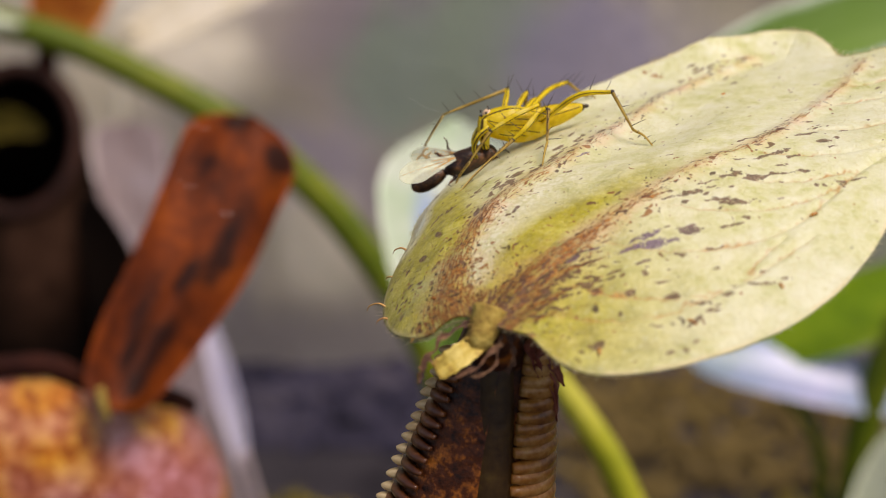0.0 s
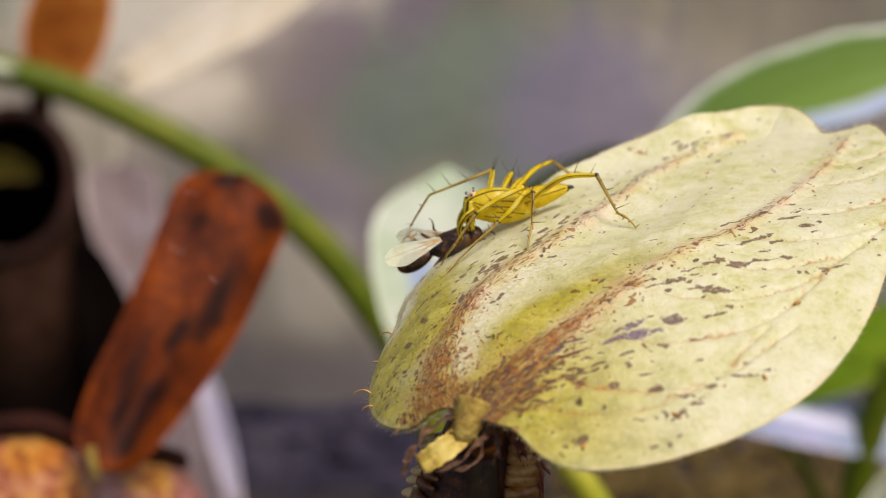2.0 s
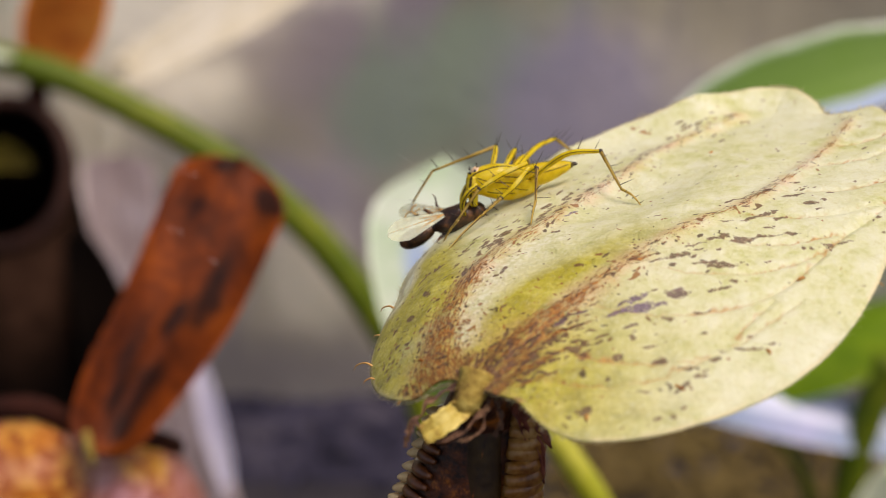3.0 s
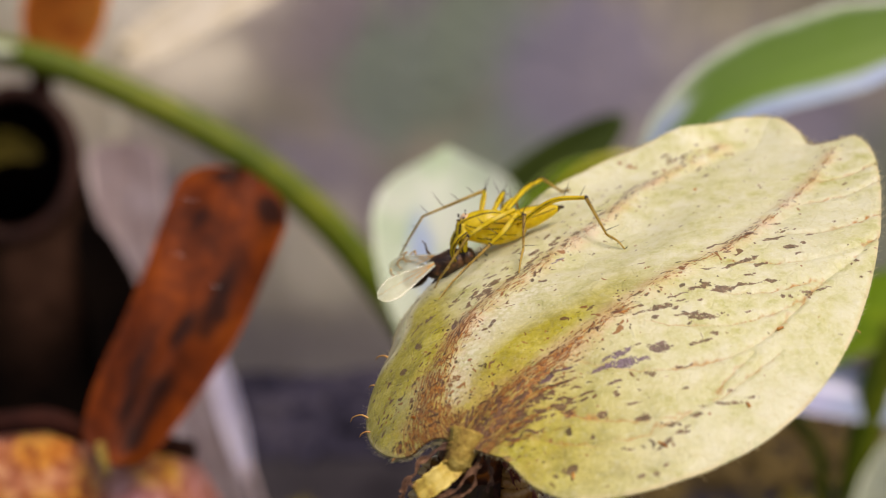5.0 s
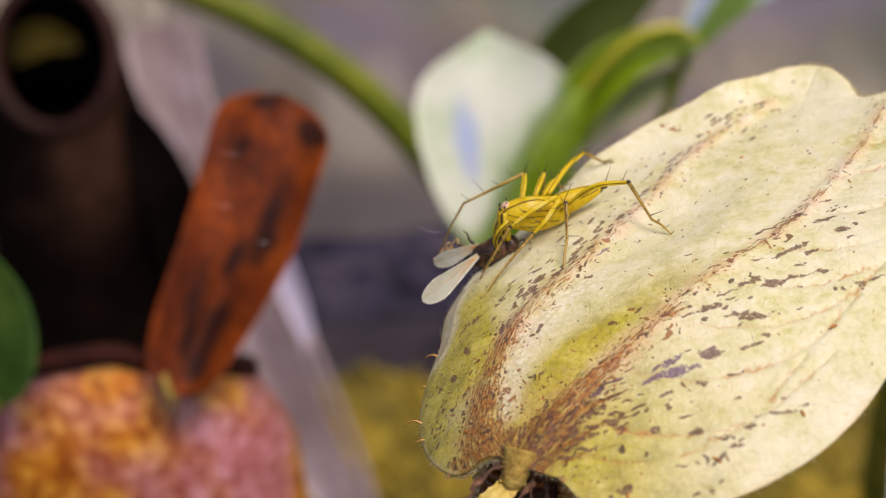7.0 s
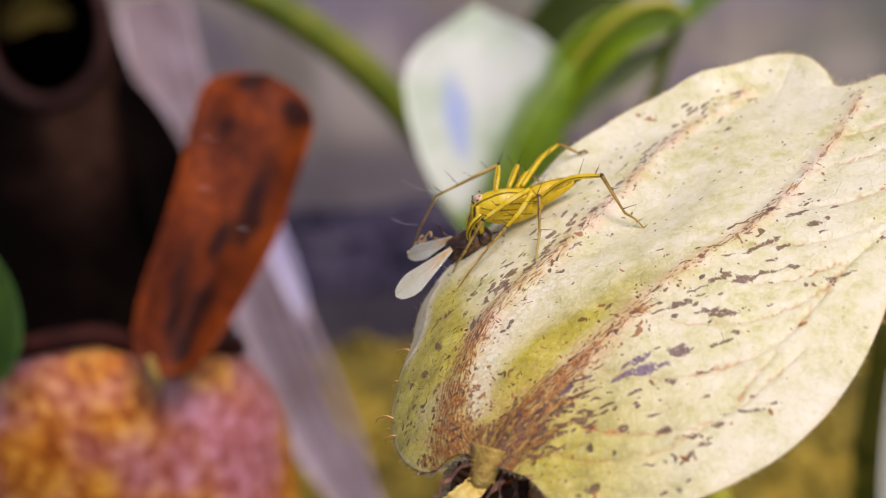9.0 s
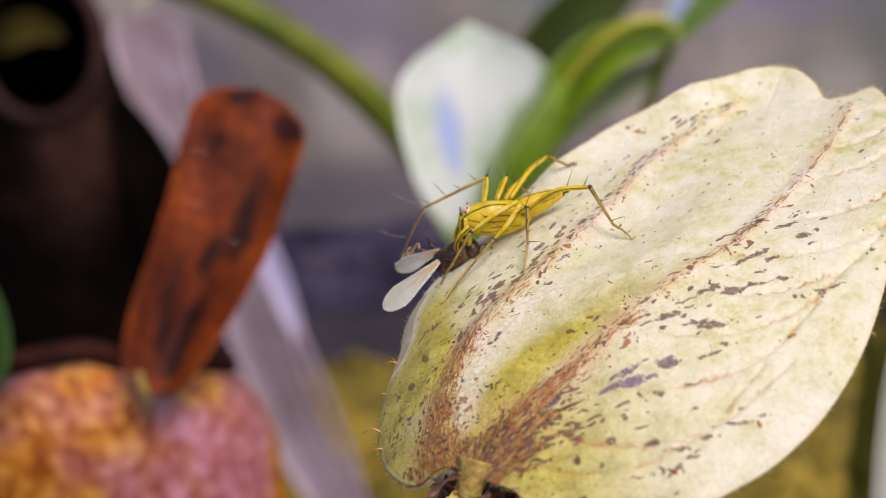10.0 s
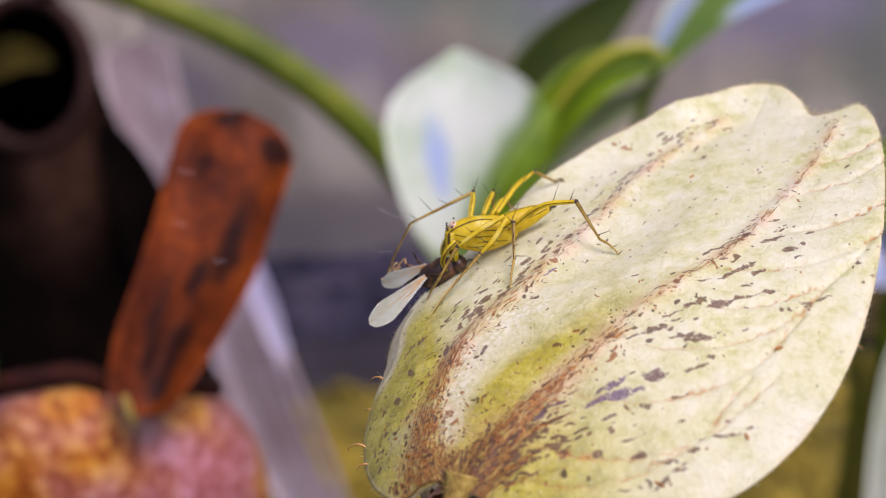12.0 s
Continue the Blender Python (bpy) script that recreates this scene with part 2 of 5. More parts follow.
def sheen_leaf_material():
    """A pale green leaf with sky sheen painted in lilac-blue patches, green in others."""
    mat, tree, shader = make_material("pale_leaf_with_sky_sheen")
    fine = noise_node(tree, 60, 4.0)
    colour = ramp(tree, fine, [(0.32, (0.56, 0.74, 0.50)), (0.5, (0.74, 0.87, 0.70)), (0.7, (0.88, 0.94, 0.86))])
    # the sky's reflection, mixed into the colour as lilac-blue
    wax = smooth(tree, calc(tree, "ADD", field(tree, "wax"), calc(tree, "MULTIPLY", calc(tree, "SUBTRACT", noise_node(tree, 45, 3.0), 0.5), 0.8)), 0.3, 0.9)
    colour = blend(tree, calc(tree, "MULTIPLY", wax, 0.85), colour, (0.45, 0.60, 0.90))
    bare = smooth(tree, calc(tree, "ADD", field(tree, "bare"), calc(tree, "MULTIPLY", calc(tree, "SUBTRACT", noise_node(tree, 35, 3.0), 0.5), 0.8)), 0.35, 0.9)
    colour = blend(tree, calc(tree, "MULTIPLY", bare, 0.95), colour, (0.17, 0.33, 0.02))
    tree.links.new(colour, shader.inputs["Base Color"])
    shader.inputs["Roughness"].default_value = 0.3
    shader.inputs["Coat Weight"].default_value = 0.5
    bumped(tree, shader, fine, 0.4, 0.0003)
    translucent(mat, tree, shader, colour, 0.3)
    return mat


M_LID = lid_material()
M_HAIR = plain("pale_leaf_hair", [(0.3, (0.78, 0.72, 0.44)), (0.7, (0.92, 0.89, 0.68))], 300, 0.6, let_through=0.6)
M_BRISTLE = plain("dry_brown_bristle", [(0.35, (0.30, 0.13, 0.03)), (0.65, (0.62, 0.38, 0.12))], 500, 0.6)
M_SCALE = plain("amber_scale", [(0.34, (0.22, 0.06, 0.01)), (0.5, (0.52, 0.20, 0.025)), (0.66, (0.78, 0.48, 0.12))], 1600, 0.35, coat=0.3, let_through=0.3)
M_NECK = plain("brown_pitcher_neck", [(0.40, (0.016, 0.005, 0.003)), (0.52, (0.10, 0.024, 0.005)), (0.63, (0.48, 0.15, 0.018))], 520, 0.4, 0.0002, 1400, gloss=0.4)
M_RIB = plain("amber_rib", [(0.34, (0.16, 0.045, 0.007)), (0.5, (0.46, 0.18, 0.03)), (0.66, (0.70, 0.40, 0.13))], 330, 0.26, 0.0001, 1500, coat=0.4, let_through=0.3)
M_TOOTH = plain("ivory_tooth", [(0.3, (0.74, 0.54, 0.26)), (0.7, (0.95, 0.80, 0.48))], 500, 0.35, let_through=0.4)
M_SPUR = plain("withered_yellow_spur", [(0.30, (0.24, 0.12, 0.02)), (0.42, (0.56, 0.43, 0.08)), (0.64, (0.76, 0.66, 0.24))], 420, 0.6, 0.0002, 1200)
M_KNOT = plain("olive_brown_knot", [(0.34, (0.16, 0.08, 0.015)), (0.5, (0.40, 0.28, 0.05)), (0.66, (0.60, 0.48, 0.13))], 700, 0.75, 0.0004, 2200)
M_SPUR_EDGE = plain("withered_brown_edge", [(0.36, (0.028, 0.013, 0.008)), (0.5, (0.12, 0.055, 0.028)), (0.66, (0.32, 0.18, 0.09))], 700, 0.75, 0.0003, 1800)
M_BEAD = plain("dark_red_bead", [(0.34, (0.03, 0.009, 0.004)), (0.5, (0.12, 0.036, 0.008)), (0.66, (0.28, 0.10, 0.02))], 400, 0.3, 0.0001, 1500, coat=0.3)
M_FLAP = plain("torn_red_brown_skin", [(0.34, (0.05, 0.010, 0.006)), (0.5, (0.20, 0.04, 0.02)), (0.68, (0.42, 0.13, 0.07))], 400, 0.5, 0.0002, 1500, let_through=0.2)
M_KEEL = plain("olive_keel", [(0.35, (0.022, 0.009, 0.003)), (0.52, (0.06, 0.030, 0.006)), (0.68, (0.13, 0.08, 0.012))], 260, 0.4, 0.0001, 1200, gloss=0.4)
M_OLD_LID = old_lid_material()
M_OLD_BODY = old_body_material()
M_RIM = plain("dark_maroon_rim", [(0.3, (0.010, 0.003, 0.003)), (0.7, (0.05, 0.014, 0.008))], 150, 0.8, gloss=0.1)
M_DARK_RIM = plain("dry_brown_rim", [(0.3, (0.014, 0.005, 0.003)), (0.7, (0.045, 0.016, 0.010))], 40, 0.6, gloss=0.2)
M_DARK = dark_material()
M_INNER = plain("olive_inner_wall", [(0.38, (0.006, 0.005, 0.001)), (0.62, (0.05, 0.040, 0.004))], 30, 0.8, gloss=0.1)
M_RUST_LEAF = plain("rust_orange_lid", [(0.3, (0.36, 0.08, 0.01)), (0.5, (0.72, 0.22, 0.03)), (0.7, (0.80, 0.42, 0.08))], 70, 0.45, let_through=0.3)
M_STEM = plain("green_stem", [(0.3, (0.035, 0.068, 0.001)), (0.5, (0.085, 0.128, 0.002)), (0.68, (0.18, 0.21, 0.010))], 22, 0.55, gloss=0.3)
M_YOUNG_STEM = plain("yellow_green_stem", [(0.32, (0.20, 0.26, 0.01)), (0.5, (0.42, 0.44, 0.03)), (0.68, (0.62, 0.60, 0.10))], 60, 0.35, let_through=0.15)
M_LEAF = plain("green_leaf", [(0.3, (0.08, 0.17, 0.001)), (0.5, (0.19, 0.35, 0.003)), (0.7, (0.38, 0.52, 0.015))], 35, 0.4, 0.0003, 200, coat=0.2, let_through=0.35)
M_PALE_LEAF = plain("pale_bloomed_leaf", [(0.32, (0.40, 0.54, 0.30)), (0.5, (0.62, 0.70, 0.52)), (0.7, (0.78, 0.82, 0.70))], 28, 0.3, 0.0002, 200, coat=0.9, let_through=0.2)
M_SHEEN_LEAF = sheen_leaf_material()
# the lilac of the reflected sky is put into this leaf's own colour
M_SKY_LEAF = plain("lilac_sky_sheen_leaf", [(0.34, (0.26, 0.40, 0.40)), (0.5, (0.40, 0.50, 0.72)), (0.66, (0.58, 0.60, 0.88))], 20, 0.3, 0.0002, 200, coat=0.4, let_through=0.2)
M_FOLD = plain("pale_green_leaf_underside", [(0.3, (0.22, 0.34, 0.06)), (0.5, (0.40, 0.50, 0.20)), (0.7, (0.56, 0.62, 0.36))], 40, 0.45, let_through=0.3)
# leaf green darkened in the colour itself, for a leaf in shade
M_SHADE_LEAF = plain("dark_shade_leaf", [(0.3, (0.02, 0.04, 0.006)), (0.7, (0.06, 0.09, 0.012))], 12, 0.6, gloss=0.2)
M_STRAP = plain("pale_lilac_strap", [(0.32, (0.26, 0.19, 0.19)), (0.5, (0.40, 0.33, 0.35)), (0.68, (0.56, 0.51, 0.60))], 9, 0.35, coat=0.2)
# white that stands for a highlight at the strap
M_HIGHLIGHT = plain("white_highlight", [(0.3, (0.52, 0.50, 0.68)), (0.7, (0.70, 0.68, 0.84))], 30, 0.3, coat=0.3)
M_DEEP_LEAF = plain("deep_green_leaf", [(0.3, (0.012, 0.045, 0.004)), (0.5, (0.03, 0.09, 0.008)), (0.7, (0.07, 0.15, 0.015))], 60, 0.45, coat=0.1, let_through=0.15)
M_CREAM = plain("cream_dry_leaf", [(0.34, (0.62, 0.55, 0.40)), (0.5, (0.80, 0.75, 0.60)), (0.66, (0.90, 0.87, 0.77))], 12, 0.5, let_through=0.2)
M_MOSS = plain("yellow_green_moss", [(0.34, (0.03, 0.026, 0.003)), (0.5, (0.16, 0.13, 0.008)), (0.66, (0.34, 0.25, 0.02))], 14, 0.9, 0.004, 150)
M_SOIL = plain("dark_wet_soil", [(0.35, (0.014, 0.013, 0.018)), (0.55, (0.034, 0.032, 0.040)), (0.75, (0.08, 0.068, 0.055))], 6, 0.9, 0.003, 100, gloss=0.1)
M_STONE = plain("blue_black_gravel", [(0.34, (0.010, 0.010, 0.017)), (0.5, (0.030, 0.029, 0.052)), (0.68, (0.085, 0.078, 0.10))], 12, 0.9, 0.002, 100, gloss=0.1)
M_LITTER = plain("dry_brown_litter", [(0.32, (0.07, 0.050, 0.020)), (0.5, (0.11, 0.080, 0.028)), (0.7, (0.16, 0.12, 0.04))], 5, 0.9, 0.003, 80, gloss=0.2)
M_SILK = plain("spider_silk", [(0.3, (0.8, 0.8, 0.8)), (0.7, (0.9, 0.9, 0.9))], 100, 0.2)


def wall_material():
    mat, tree, shader = make_material("weathered_grey_wall")
    coord = tree.nodes.new("ShaderNodeTexCoord").outputs["Object"]
    wide = noise_node(tree, 3.2, 2.0, 0.5)
    hue = noise_node(tree, 2.4, 2.0, 0.5, distortion=0.6)
    tall = node(tree, "ShaderNodeMapping", Scale=(20.0, 20.0, 1.7))
    tree.links.new(coord, tall.inputs["Vector"])
    drip = noise_node(tree, 1.0, 4.0, 0.6, tall.outputs[0])
    colour = ramp(tree, wide, [(0.32, (0.22, 0.20, 0.16)), (0.45, (0.37, 0.34, 0.26)), (0.55, (0.50, 0.46, 0.36)), (0.66, (0.66, 0.61, 0.49))])
    colour = blend(tree, calc(tree, "MULTIPLY", smooth(tree, hue, 0.50, 0.62), 0.75), colour, (0.17, 0.23, 0.17))
    colour = blend(tree, calc(tree, "MULTIPLY", smooth(tree, hue, 0.46, 0.34), 0.65), colour, (0.26, 0.22, 0.31))
    colour = blend(tree, calc(tree, "MULTIPLY", smooth(tree, drip, 0.5, 0.7), 0.35), colour, (0.16, 0.15, 0.13))
    # patches of other tints, and a darker tone towards the foot
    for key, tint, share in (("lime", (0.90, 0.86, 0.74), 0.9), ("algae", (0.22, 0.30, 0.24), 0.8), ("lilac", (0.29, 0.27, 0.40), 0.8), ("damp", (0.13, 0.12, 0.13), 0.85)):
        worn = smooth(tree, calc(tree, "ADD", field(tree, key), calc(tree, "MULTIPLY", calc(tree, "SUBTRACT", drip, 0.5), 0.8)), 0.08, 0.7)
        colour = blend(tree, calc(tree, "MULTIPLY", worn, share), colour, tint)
    tree.links.new(colour, shader.inputs["Base Color"])
    shader.inputs["Roughness"].default_value = 0.85
    bumped(tree, shader, noise_node(tree, 60, 8.0), 0.6, 0.005)
    return mat


M_WALL = wall_material()


# ---- mesh helpers ----
ORIGIN = {}


def mesh_of(name, verts, faces, mat, origin, flat=False, fields=None):
    """A mesh from millimetre places round an origin."""
    me = bpy.data.meshes.new(name)
    v = (np.asarray(verts, float) - np.asarray(origin, float)) * MM
    me.from_pydata(v.tolist(), [], [tuple(map(int, f)) for f in faces])
    me.materials.append(mat)
    if not flat:
        me.polygons.foreach_set("use_smooth", [True] * len(me.polygons))
    for key, values in (fields or {}).items():
        wide = np.ndim(values) == 2
        a = me.attributes.new(key, "FLOAT_VECTOR" if wide else "FLOAT", "POINT")
        a.data.foreach_set("vector" if wide else "value", np.asarray(values, np.float32).ravel())
    me.update()
    return me


def thing(name, origin, label, category, group="", kind=""):
    """An empty at the thing's base that carries its parts."""
    ob = new(name)
    ob.empty_display_size = 0.004
    ob.location = world(origin)
    ORIGIN[ob.name] = tuple(origin)
    return tagged(ob, label, category, group, kind)


def single(name, origin, shape, mat, label, category="", group="", kind="", flat=False, fields=None):
    ob = new(name, mesh_of(name, *shape, mat, origin, flat, fields))
    ob.location = world(origin)
    ORIGIN[ob.name] = tuple(origin)
    return tagged(ob, label, category, group, kind)


def part(name, shape, mat, parent, label="", flat=False, fields=None, kind="", pivot=None):
    """One mesh under a thing or a part. pivot: its own origin, where it turns."""
    base = ORIGIN[parent.name]
    at = tuple(pivot) if pivot is not None else base
    ob = new(name, mesh_of(name, *shape, mat, at, flat, fields))
    ob.parent = parent
    ob.location = [(a - b) * MM for a, b in zip(at, base)]
    ORIGIN[ob.name] = at
    return tagged(ob, label, kind=kind)


def joined(shapes):
    verts, faces, n = [], [], 0
    for v, f in shapes:
        verts.append(np.asarray(v, float))
        faces += [tuple(i + n for i in face) for face in f]
        n += len(v)
    return np.concatenate(verts), faces


def curve(points, n):
    """n places on a smooth line through the points (Catmull-Rom)."""
    p = np.asarray(points, float)
    p = np.concatenate([[2 * p[0] - p[1]], p, [2 * p[-1] - p[-2]]])
    out = []
    for u in np.linspace(0, len(p) - 3 - 1e-6, n):
        k = int(u)
        t, (a, b, c, d) = u - k, p[k : k + 4]
        out.append(0.5 * (2 * b + (c - a) * t + (2 * a - 5 * b + 4 * c - d) * t * t + (3 * b - a - 3 * c + d) * t**3))
    return np.array(out)


def tube(points, radii, n=12, sides=10, flat=1.0):
    """A round tube along a smooth line; radii is one number or a list that is spread along it. flat squeezes it sideways."""
    p = curve(points, n)
    r = np.interp(np.linspace(0, 1, n), np.linspace(0, 1, np.size(radii)), np.atleast_1d(radii)) if np.size(radii) > 1 else np.full(n, float(np.ravel(radii)[0]))
    d = np.gradient(p, axis=0)
    d /= np.linalg.norm(d, axis=1)[:, None] + 1e-9
    side = np.cross(d[0], (0.13, 0.31, 0.94))
    if np.linalg.norm(side) < 0.1:
        side = np.cross(d[0], (1, 0, 0))
    verts = []
    for k in range(n):
        side = side - d[k] * (side @ d[k])
        side /= np.linalg.norm(side)
        other = np.cross(d[k], side)
        a = np.linspace(0, 2 * np.pi, sides, endpoint=False)
        verts.append(p[k] + r[k] * (np.cos(a)[:, None] * side + flat * np.sin(a)[:, None] * other))
    verts = np.concatenate(verts + [p[:1], p[-1:]])
    faces = []
    for k in range(n - 1):
        for j in range(sides):
            a, b = k * sides + j, k * sides + (j + 1) % sides
            faces.append((a, b, b + sides, a + sides))
    end = n * sides
    for j in range(sides):
        faces.append((end, (j + 1) % sides, j))
        faces.append((end + 1, end - sides + j, end - sides + (j + 1) % sides))
    return verts, faces


def egg(centre, radii, turn=(0, 0, 0), rings=14, sides=18, taper=0.0, wobble=0.0):
    """A rounded body, narrowed towards +x by taper."""
    m = np.array(Euler([radians(a) for a in turn]).to_matrix())
    verts = []
    for k in range(1, rings):
        a = math.pi * k / rings
        for j in range(sides):
            b = 2 * math.pi * j / sides
            x = math.cos(a)
            s = math.sin(a) * (1 - taper * x)
            w = 1 + wobble * math.sin(3 * b + 5 * a)
            verts.append((x * radii[0], s * math.cos(b) * radii[1] * w, s * math.sin(b) * radii[2] * w))
    verts += [(radii[0], 0, 0), (-radii[0], 0, 0)]
    faces = []
    for k in range(rings - 2):
        for j in range(sides):
            a, b = k * sides + j, k * sides + (j + 1) % sides
            faces.append((a, a + sides, b + sides, b))
    top, low, last = len(verts) - 2, len(verts) - 1, (rings - 2) * sides
    for j in range(sides):
        faces.append((top, j, (j + 1) % sides))
        faces.append((low, last + (j + 1) % sides, last + j))
    return np.array(verts) @ m.T + np.asarray(centre, float), faces


def blade(spine, width, up, cup=0.0, n=36, m=17, thick=0.5, blunt=0.5, ripple=0.0, shape=None):
    """A leaf along a smooth spine: width across, edges lifted by cup towards up, with a rounded rim and real thickness."""
    p = curve(spine, n)
    d = np.gradient(p, axis=0)
    d /= np.linalg.norm(d, axis=1)[:, None]
    s = np.linspace(0, 1, n)
    prof = shape(s) if shape else np.sin(np.pi * np.clip(s, 0.002, 0.998) ** 0.85) ** blunt
    up = np.asarray(up, float)
    top, low = [], []
    for k in range(n):
        nrm = up - d[k] * (up @ d[k])
        nrm /= np.linalg.norm(nrm)
        side = np.cross(d[k], nrm)
        v = np.linspace(-1, 1, m)
        rise = cup * v**2 * prof[k] - 0.35 * thick * np.exp(-((v / 0.08) ** 2)) + ripple * np.sin(9 * s[k] + 4 * v) * np.abs(v)
        line = p[k] + (v * prof[k] * width / 2)[:, None] * side + rise[:, None] * nrm
        t = thick * np.sqrt(np.clip(1 - v**2, 0, 1))[:, None] * nrm * 0.5
        top.append(line + t)
        low.append(line - t)
    verts = np.concatenate(top + low)
    faces, h = [], n * m
    for k in range(n - 1):
        for j in range(m - 1):
            a = k * m + j
            faces.append((a, a + 1, a + m + 1, a + m))
            faces.append((h + a, h + a + m, h + a + m + 1, h + a + 1))
    for k in range(n - 1):
        for j in (0, m - 1):
            a = k * m + j
            faces.append((a, a + m, h + a + m, h + a) if j == 0 else (a, h + a, h + a + m, a + m))
    for k in (0, n - 1):
        for j in range(m - 1):
            a = k * m + j
            faces.append((a, h + a, h + a + 1, a + 1) if k == 0 else (a, a + 1, h + a + 1, h + a))
    return verts, faces


# ---- ground and wall ----
def ground():
    n = 70
    u = np.linspace(-1, 1, n)
    line = np.sign(u) * (np.abs(u) * 1.4 + np.abs(u) ** 6 * 60) * 1000
    verts = [(x, y + 700, -592 + (7 * noise.noise(Vector((x * 0.006, y * 0.006, 1.0))) if abs(x) < 2500 and abs(y) < 2500 else 0)) for y in line for x in line]
    faces = [(r * n + c, r * n + c + 1, r * n + n + c + 1, r * n + n + c) for r in range(n - 1) for c in range(n - 1)]
    single("ground", (0, 0, -590), (verts, faces), M_SOIL, "dark wet bluish soil under the plants", "ground", kind="structure")


def wall():
    nx, nz = 140, 70
    front, back = [], []
    for k in range(nz):
        for j in range(nx):
            x, z = -2600 + 5200 * j / (nx - 1), -610 + 2300 * k / (nz - 1)
            d = 16 * noise.noise(Vector((x * 0.003, z * 0.003, 3.0))) + 6 * noise.noise(Vector((x * 0.015, z * 0.015, 7.0)))
            front.append((x, 1220 + d, z))
            back.append((x, 1400, z))
    h = nx * nz
    faces = []
    for k in range(nz - 1):
        for j in range(nx - 1):
            a = k * nx + j
            faces += [(a, a + 1, a + nx + 1, a + nx), (h + a, h + a + nx, h + a + nx + 1, h + a + 1)]
    top = (nz - 1) * nx
    faces += [(top + j, top + j + 1, h + top + j + 1, h + top + j) for j in range(nx - 1)]
    for j in (0, nx - 1):
        faces += [(k * nx + j, k * nx + nx + j, h + k * nx + nx + j, h + k * nx + j) for k in range(nz - 1)]
    p = np.array(front + back)

    def stain(x, z, wide, tall):
        return np.exp(-(((p[:, 0] - x) / wide) ** 2) - ((p[:, 2] - z) / tall) ** 2)

    # paler cream patches, mostly at the upper left
    fields = {"lime": np.maximum.reduce([stain(-300, -125, 130, 50), stain(-190, -75, 120, 60), 0.7 * stain(-265, -215, 60, 40), 0.5 * stain(-150, -420, 60, 120)]), "algae": np.maximum.reduce([stain(-45, -240, 90, 70), 0.9 * stain(30, -190, 90, 70), stain(70, -310, 60, 50)]),
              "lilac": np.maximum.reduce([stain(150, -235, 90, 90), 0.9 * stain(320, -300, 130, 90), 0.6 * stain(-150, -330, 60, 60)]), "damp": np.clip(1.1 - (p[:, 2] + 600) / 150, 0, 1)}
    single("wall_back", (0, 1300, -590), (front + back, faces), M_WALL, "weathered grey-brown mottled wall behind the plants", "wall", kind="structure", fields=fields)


def moss():
    """A low cushion of moss with many small tufts."""
    rnd = random.Random(3)
    n = 120
    verts, faces = [], []
    for r in range(n):
        for c in range(n):
            x, y = -900 + 1800 * c / (n - 1), 330 + 690 * r / (n - 1)
            ragged = 45 * noise.noise(Vector((x * 0.01, 3.0, 0)))
            edge = min(1, (935 + ragged - y) / 70, (y - 330) / 70, (x + 900) / 70, (900 - x) / 70)
            lump = 12 * noise.noise(Vector((x * 0.012, y * 0.012, 0))) + 7 * noise.noise(Vector((x * 0.04, y * 0.04, 5)))
            verts.append((x, y, -604 + max(0, edge) ** 0.5 * (26 + lump)))
    faces = [(r * n + c, r * n + c + 1, r * n + n + c + 1, r * n + n + c) for r in range(n - 1) for c in range(n - 1)]
    shapes = [(np.array(verts), faces)]
    for _ in range(5000):
        r, c = rnd.randrange(3, n - 12), rnd.randrange(3, n - 3)
        p = np.array(verts[r * n + c]) + (rnd.uniform(-7, 7), rnd.uniform(-4, 4), -2)
        if p[2] < -592:
            continue
        h, w = rnd.uniform(8, 22), rnd.uniform(2.5, 5)
        tip = p + (rnd.uniform(-7, 7), rnd.uniform(-7, 7), h)
        ring = [p + (w * math.cos(a), w * math.sin(a), h * 0.4) for a in (0, 1.26, 2.51, 3.77, 5.03)]
        shapes.append((np.array([p, *ring, tip]), [(0, 1 + (k + 1) % 5, 1 + k) for k in range(5)] + [(6, 1 + k, 1 + (k + 1) % 5) for k in range(5)]))
    single("moss", (0, 700, -590), joined(shapes), M_MOSS, "cushion of yellow-green moss covering the soil", "moss", kind="stuff", flat=False)


def gravel():
    """A dark uneven strip of stones along the foot of the wall."""
    rnd = random.Random(5)
    nx, ny = 160, 16
    verts = []
    for r in range(ny):
        for c in range(nx):
            x, s = -1500 + 3000 * c / (nx - 1), r / (ny - 1)
            h = 8 + 22 * noise.noise(Vector((x * 0.006, 0.0, 2.0))) + 10 * noise.noise(Vector((x * 0.02, 4.0, s)))
            verts.append((x, 1040 + 190 * s, -600 + 10 + max(0.0, h) * s**1.3 + 6 * noise.noise(Vector((x * 0.05, s * 6, 1.0)))))
    faces = [(r * nx + c, r * nx + c + 1, r * nx + nx + c + 1, r * nx + nx + c) for r in range(ny - 1) for c in range(nx - 1)]
    shapes = [(np.array(verts), faces)]
    for _ in range(900):
        v = verts[rnd.randrange(len(verts))]
        r = rnd.uniform(5, 17)
        if abs(v[0]) < 900:
            shapes.append(egg((v[0] + rnd.uniform(-9, 9), v[1] + rnd.uniform(-6, 6), v[2] + r * 0.2), (r, r * rnd.uniform(0.6, 1), r * rnd.uniform(0.5, 0.8)), (rnd.uniform(-20, 20), rnd.uniform(-20, 20), rnd.uniform(0, 180)), 5, 7, wobble=0.1))
    single("gravel", (0, 1130, -590), joined(shapes), M_STONE, "blue-black gravel strewn along the foot of the wall", "gravel", kind="stuff")


